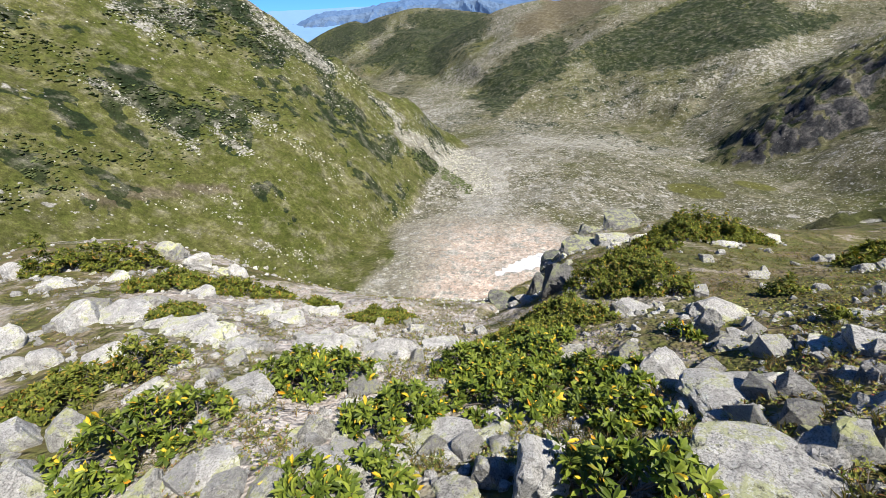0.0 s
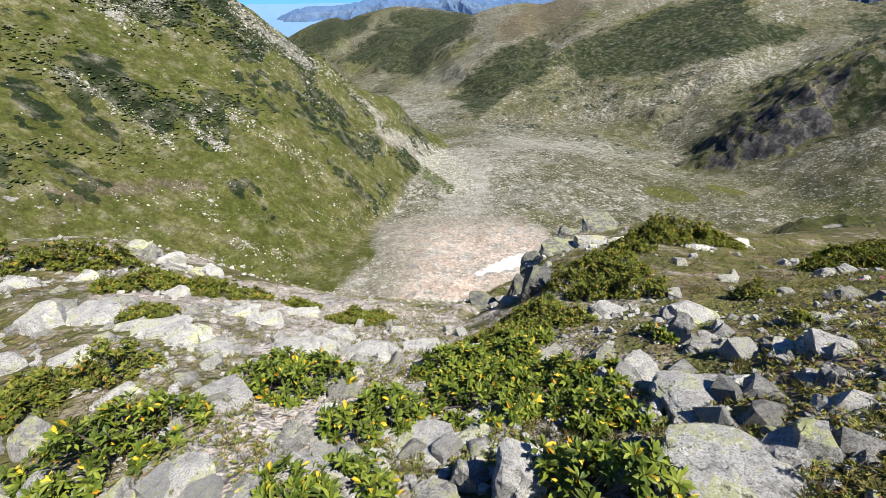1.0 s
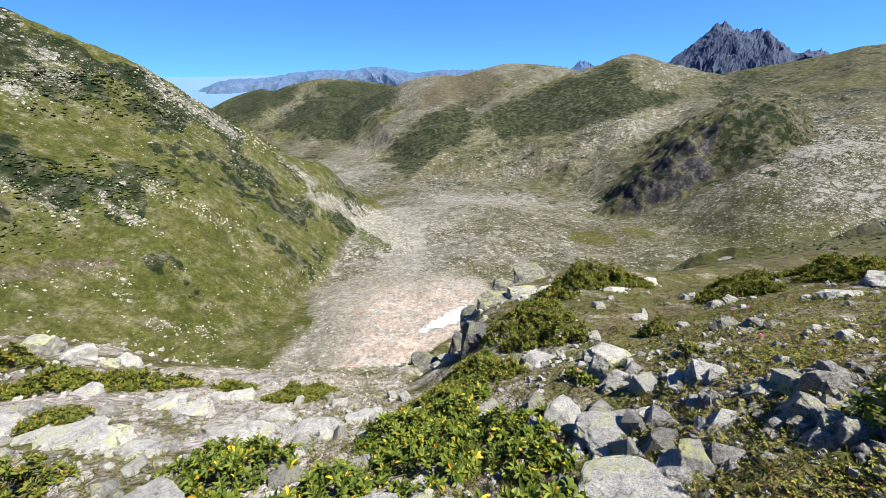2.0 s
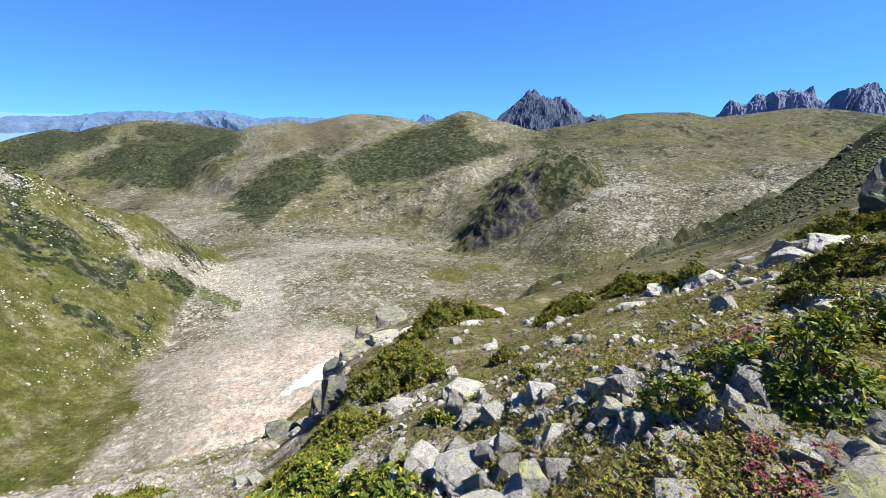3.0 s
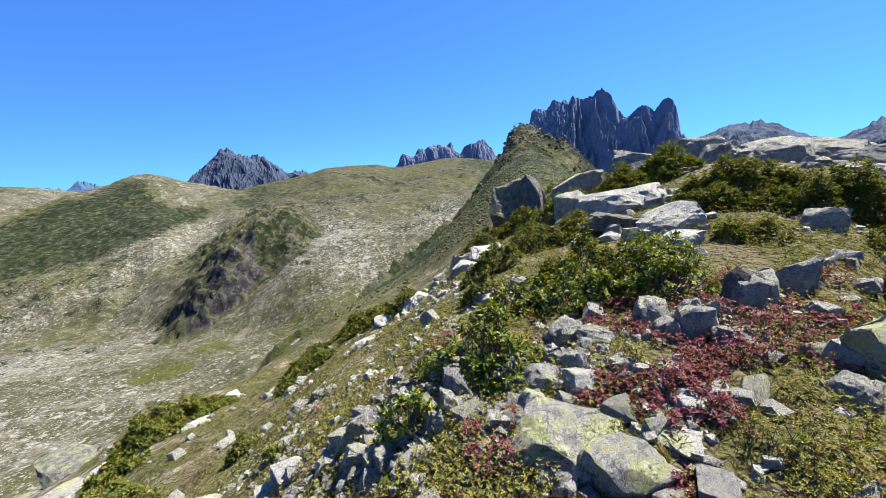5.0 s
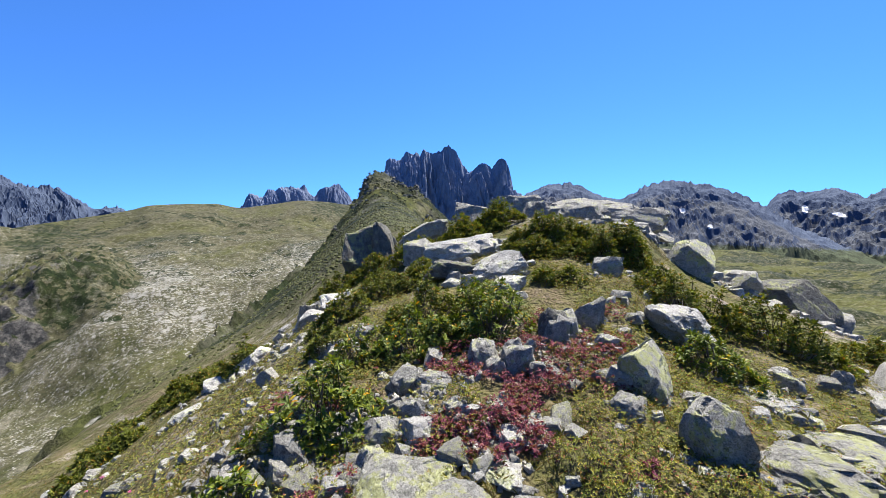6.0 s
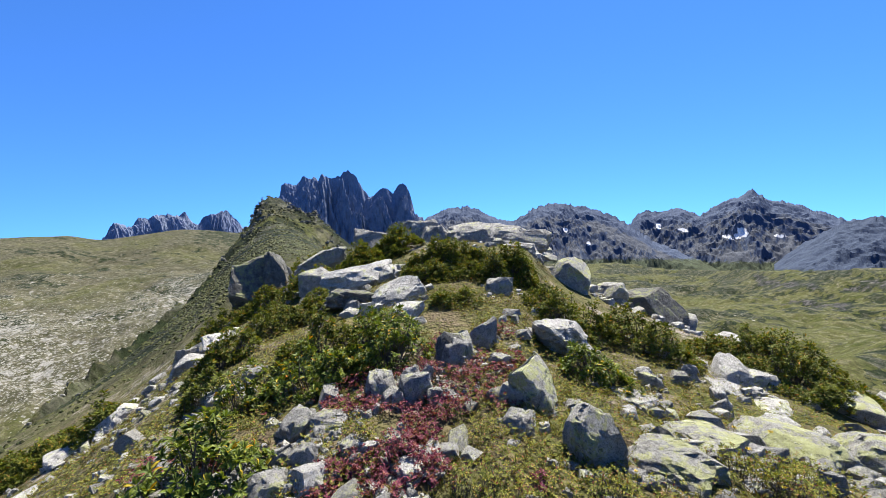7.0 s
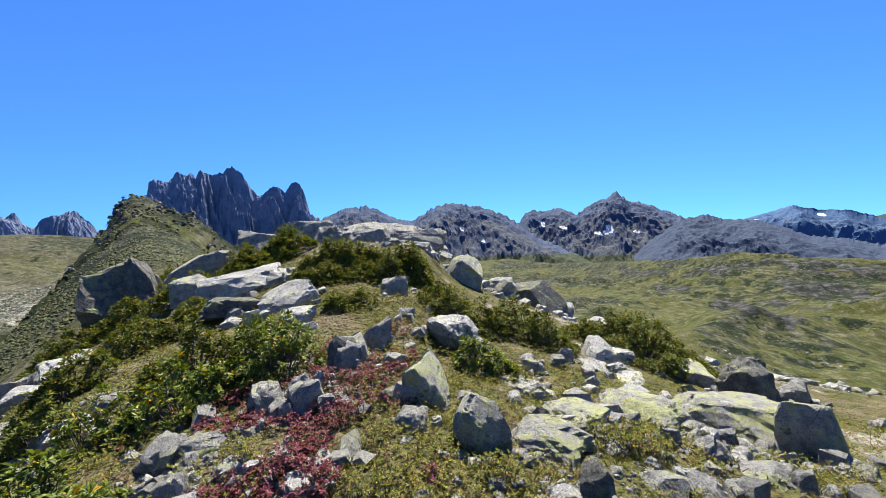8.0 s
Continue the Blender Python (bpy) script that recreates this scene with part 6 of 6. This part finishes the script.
def turf_cover():
    """Grass blades and small-leaved mats that nobody could count."""
    rng = np.random.default_rng(15)

    def sown(n, reach, seed, gate, power=1.5):
        az, r = rng.uniform(-54, 170, n), 1.15 + reach * rng.uniform(0, 1, n) ** power
        keep = fbm(az / 9 + seed, r / 1.3, 3, 24 + seed) > gate
        az, r = az[keep], r[keep]
        x, y = r * np.sin(np.radians(az)), r * np.cos(np.radians(az))
        return np.stack([x, y, ground_many(x, y)], 1), az, r

    def tilted(n, s):
        ax = np.stack([rng.normal(0, s, n), rng.normal(0, s, n), np.ones(n)], 1)
        return ax / np.linalg.norm(ax, axis=1)[:, None]
    c, az, r = sown(20000, 12, 3, -0.2)
    v, f = rosettes(c, tilted(len(c), 0.25), 6, 0.058, 0.0036, rng, 0.8, True)
    tagged(new("alpine_grass", mesh_from("alpine_grass", v, f, GRASS)), "short dry alpine grass tufts between stones", "grass", kind="stuff")
    c, az, r = sown(95000, 5.5, 5, -0.12, 1.3)
    keep = (rng.uniform(0, 1, len(az)) < smooth_step(az, 45, 90)) & (r < 7)
    c = c[keep]
    c[:, 2] += rng.uniform(0.01, 1, len(c)) ** 1.5 * 0.07
    v, f = rosettes(c, tilted(len(c), 0.4), 4, 0.016, 0.008, rng, 0.3, True)
    tagged(new("herb_thicket", mesh_from("herb_thicket", v, f, HERB_LEAF)), "dense low cover of yellow-green herbs among rocks", "herbs", kind="stuff")
    c, az, r = sown(32000, 7.5, 8, 0.0, 1.5)
    c[:, 2] += rng.uniform(0.0, 0.035, len(c))
    v, f = rosettes(c, tilted(len(c), 0.35), 5, 0.017, 0.0085, rng, 0.35, True)
    tagged(new("herb_mat", mesh_from("herb_mat", v, f, MAT_LEAF)), "low mats of small green and olive leaves", "ground cover", kind="stuff")


def boulder_field():
    """Boulders strewn over the valley floor and the slopes."""
    rng = np.random.default_rng(9)
    v, f = icosphere(1)
    v = v * (1 + 0.2 * rng.normal(0, 1, (len(v), 1))) * 0.5
    n = 36000
    az = rng.uniform(-48, 84, n)
    r = 34 * np.exp(rng.uniform(0, 1, n) * math.log(22))
    x, y = r * np.sin(np.radians(az)), r * np.cos(np.radians(az))
    z, (left, knob, hump, near) = height(az, r)
    el = np.degrees(np.arctan2(z - EYE, r))
    rock, heath, bush, brown, band = slope_cover(az, el, x, y)
    face = left > z - EYE - 2
    chance = np.where(face, 0.05 + 0.4 * rock, (fbm(x / 40, y / 40, 3, 34) > np.where(az < -6, 0.15, -0.1)) * np.where(r < 105, 0.12, 1) * (1 - 0.7 * brown) * (1 - 0.5 * bush))
    keep = (z - EYE > near + 1.0) & (rng.uniform(0, 1, n) < chance)
    x, y, r = x[keep], y[keep], r[keep]
    s = rng.uniform(0.4, 1.0, len(r)) ** 3 * 0.8 * (0.3 + r / 320)
    z = ground_many(x, y)
    tagged(new("boulder_field", many("boulder_field", v, f, x, y, z + s * 0.1, s, GREY_ROCK, rng)), "countless pale boulders strewn over the valley floor", "boulders", kind="stuff")


def gully_slope():
    """Stones and dwarf shrubs on the slope across the gully: sheets of pale rubble along its rock bands, mats of shrub higher up."""
    rng = np.random.default_rng(59)
    n = 60000
    az = rng.uniform(-50, 8, n)
    r = rng.uniform(70, 335, n)
    x, y = r * np.sin(np.radians(az)), r * np.cos(np.radians(az))
    z, (left, knob, hump, near) = height(az, r)
    el = np.degrees(np.arctan2(z - EYE, r))
    face = (left > z - EYE - 2) & (z - EYE > near + 1)
    rock, heath, bush, brown, band = slope_cover(az, el, x, y)
    fan = inside(az, el, FAN, 0.8)
    keep = face & (rng.uniform(0, 1, n) < np.maximum(np.maximum(0.55 * rock, 0.9 * fan), 0.025))
    v, f = rock_shape(2, "grey", rng)
    s = (0.2 + 0.95 * rng.uniform(0, 1, keep.sum()) ** 4) * (0.45 + r[keep] / 330)
    tagged(new("slope_stones", many("slope_stones", v, f, x[keep], y[keep], z[keep], s, GREY_ROCK, rng, 0.6)), "pale stones and rubble on a grassy mountain slope", "stones", kind="stuff")
    clump = vnoise(x / 22, y / 22, 61) + 0.7 * vnoise(x / 7, y / 7, 62)
    high = smooth_step(el - 0.18 * (az + 20), -17, -7) * smooth_step(clump, 0.06, 0.16)
    strip = span(az, el, -3.9, -18.2, 4.3, -23.6) < 0.7
    keep = face & (rng.uniform(0, 1, n) < np.maximum(high * 0.5, strip * 0.8))
    size = (0.6 + 1.7 * rng.uniform(0, 1, keep.sum()) ** 1.5) * (0.5 + r[keep] / 400)
    v, f = tuft(rng)
    tagged(new("dwarf_shrubs", many("dwarf_shrubs", v, f, x[keep], y[keep], z[keep], size, SHRUB, rng, 0.5)), "dark green mats of dwarf shrub on a grassy slope", "shrubs", kind="stuff")


def hump_crags():
    """Broken dark rock along the crest of the near hump."""
    rng = np.random.default_rng(39)
    v, f = rock_shape(2, "grey", rng)
    n = 2600
    az = rng.uniform(60, 94, n)
    d = lane(az, HUMP_AZ, HUMP_D)
    r = d + rng.normal(-2, 5, n)
    keep = (fbm(az / 2.2, r / 5, 3, 44) > 0.14) & (rng.uniform(0, 1, n) < np.clip((az - 60) / 20, 0.15, 1))
    az, r = az[keep], r[keep]
    x, y = r * np.sin(np.radians(az)), r * np.cos(np.radians(az))
    s = (0.2 + 0.75 * rng.uniform(0, 1, len(r)) ** 2.5) * r / 80
    tagged(new("crag_stones", many("crag_stones", v, f, x, y, ground_many(x, y) + s * 0.05, s, SHADED_ROCK, rng, 0.55)), "broken grey rocks along the crest of a grassy hump", "rocks", kind="stuff")


def tuft(rng):
    """An uneven tussock with points and hollows, one across."""
    v, f = icosphere(1)
    return v * rng.uniform(0.25, 0.68, (len(v), 1)), f


def hump_shrubs():
    """Low shrubs over the hump that rises beyond the shoulder, thinning out towards its grassy foot."""
    rng = np.random.default_rng(83)
    n = 29000
    az = rng.uniform(52, 98, n)
    r = 18 * np.exp(rng.uniform(0, 1, n) * math.log(5.4))
    x, y = r * np.sin(np.radians(az)), r * np.cos(np.radians(az))
    patchy = fbm(x / 9, y / 9, 4, 71) + 0.8 * fbm(x / 2.2, y / 2.2, 3, 78)
    share = (0.12 + 0.9 * smooth_step(az + 0.12 * r, 72, 84)) * smooth_step(patchy, -0.35, 0.15)
    keep = rng.uniform(0, 1, n) < share
    x, y, r = x[keep], y[keep], r[keep]
    size = rng.uniform(0.3, 1.0, len(r)) ** 1.4 * (0.16 + r / 135)
    for k in range(2):
        m = np.arange(len(r)) % 2 == k
        v, f = tuft(rng)
        tagged(new("dwarf_shrubs", many("dwarf_shrubs", v, f, x[m], y[m], ground_many(x[m], y[m]), size[m], HUMP_SHRUB, rng, 0.48)), "dark green dwarf shrubs covering a steep hump", "shrubs", kind="stuff")


def shrub_cover():
    """Dwarf shrubs on the far side of the valley: low clumps of uneven dark tufts."""
    rng = np.random.default_rng(19)
    n = 19000
    az = rng.uniform(-18, 62, n)
    r = 300 * np.exp(rng.uniform(0, 1, n) * math.log(5.6))
    x, y = r * np.sin(np.radians(az)), r * np.cos(np.radians(az))
    z, (left, knob, hump, near) = height(az, r)
    g = z - EYE
    el = np.degrees(np.arctan2(g, r))
    rock, heath, bush, brown, band = slope_cover(az, el, x, y)
    on_far = (r > 470) & (left < g - 2) & (rng.uniform(0, 1, n) < bush + 0.05)
    keep = (g > near + 0.6) & on_far
    x, y, r = x[keep], y[keep], r[keep]
    k = 2
    size = rng.uniform(0.35, 1.0, len(r)) ** 1.5 * (0.35 + r / 210)
    x = (x[:, None] + rng.normal(0, 0.42, (len(r), k)) * size[:, None]).ravel()
    y = (y[:, None] + rng.normal(0, 0.42, (len(r), k)) * size[:, None]).ravel()
    size = (size[:, None] * rng.uniform(0.4, 0.85, (len(r), k))).ravel()
    v, f = tuft(rng)
    tagged(new("dwarf_shrubs", many("dwarf_shrubs", v, f, x, y, ground_many(x, y), size, SHRUB, rng, 0.45)), "dark dwarf shrubs spread over the mountain slopes", "shrubs", kind="stuff")


def crimson_mat():
    rng = np.random.default_rng(29)
    n = 30000
    az, r = rng.uniform(70, 150, n), 1.7 + 3.8 * rng.uniform(0, 1, n)
    w = np.exp(-((az - 105) / 23) ** 2) * np.exp(-((r - 2.8) / 1.3) ** 2)
    keep = fbm(az / 5, r / 0.35, 3, 54) + 0.75 * w > 0.73
    az, r = az[keep], r[keep]
    x, y = r * np.sin(np.radians(az)), r * np.cos(np.radians(az))
    c = np.stack([x, y, ground_many(x, y) + rng.uniform(0.0, 0.06, len(x))], 1)
    ax = np.stack([rng.normal(0, 0.4, len(x)), rng.normal(0, 0.4, len(x)), np.ones(len(x))], 1)
    ax /= np.linalg.norm(ax, axis=1)[:, None]
    v, f = rosettes(c, ax, 5, 0.024, 0.012, rng, 0.3, True)
    tagged(new("crimson_mat", mesh_from("crimson_mat", v, f, RED_LEAF)), "low mat of crimson leaves between stones", "ground cover", kind="stuff")


stone_scatter()
rubble()
gully_slope()
hump_crags()
hump_shrubs()
shrub_cover()
crimson_mat()
turf_cover()
boulder_field()
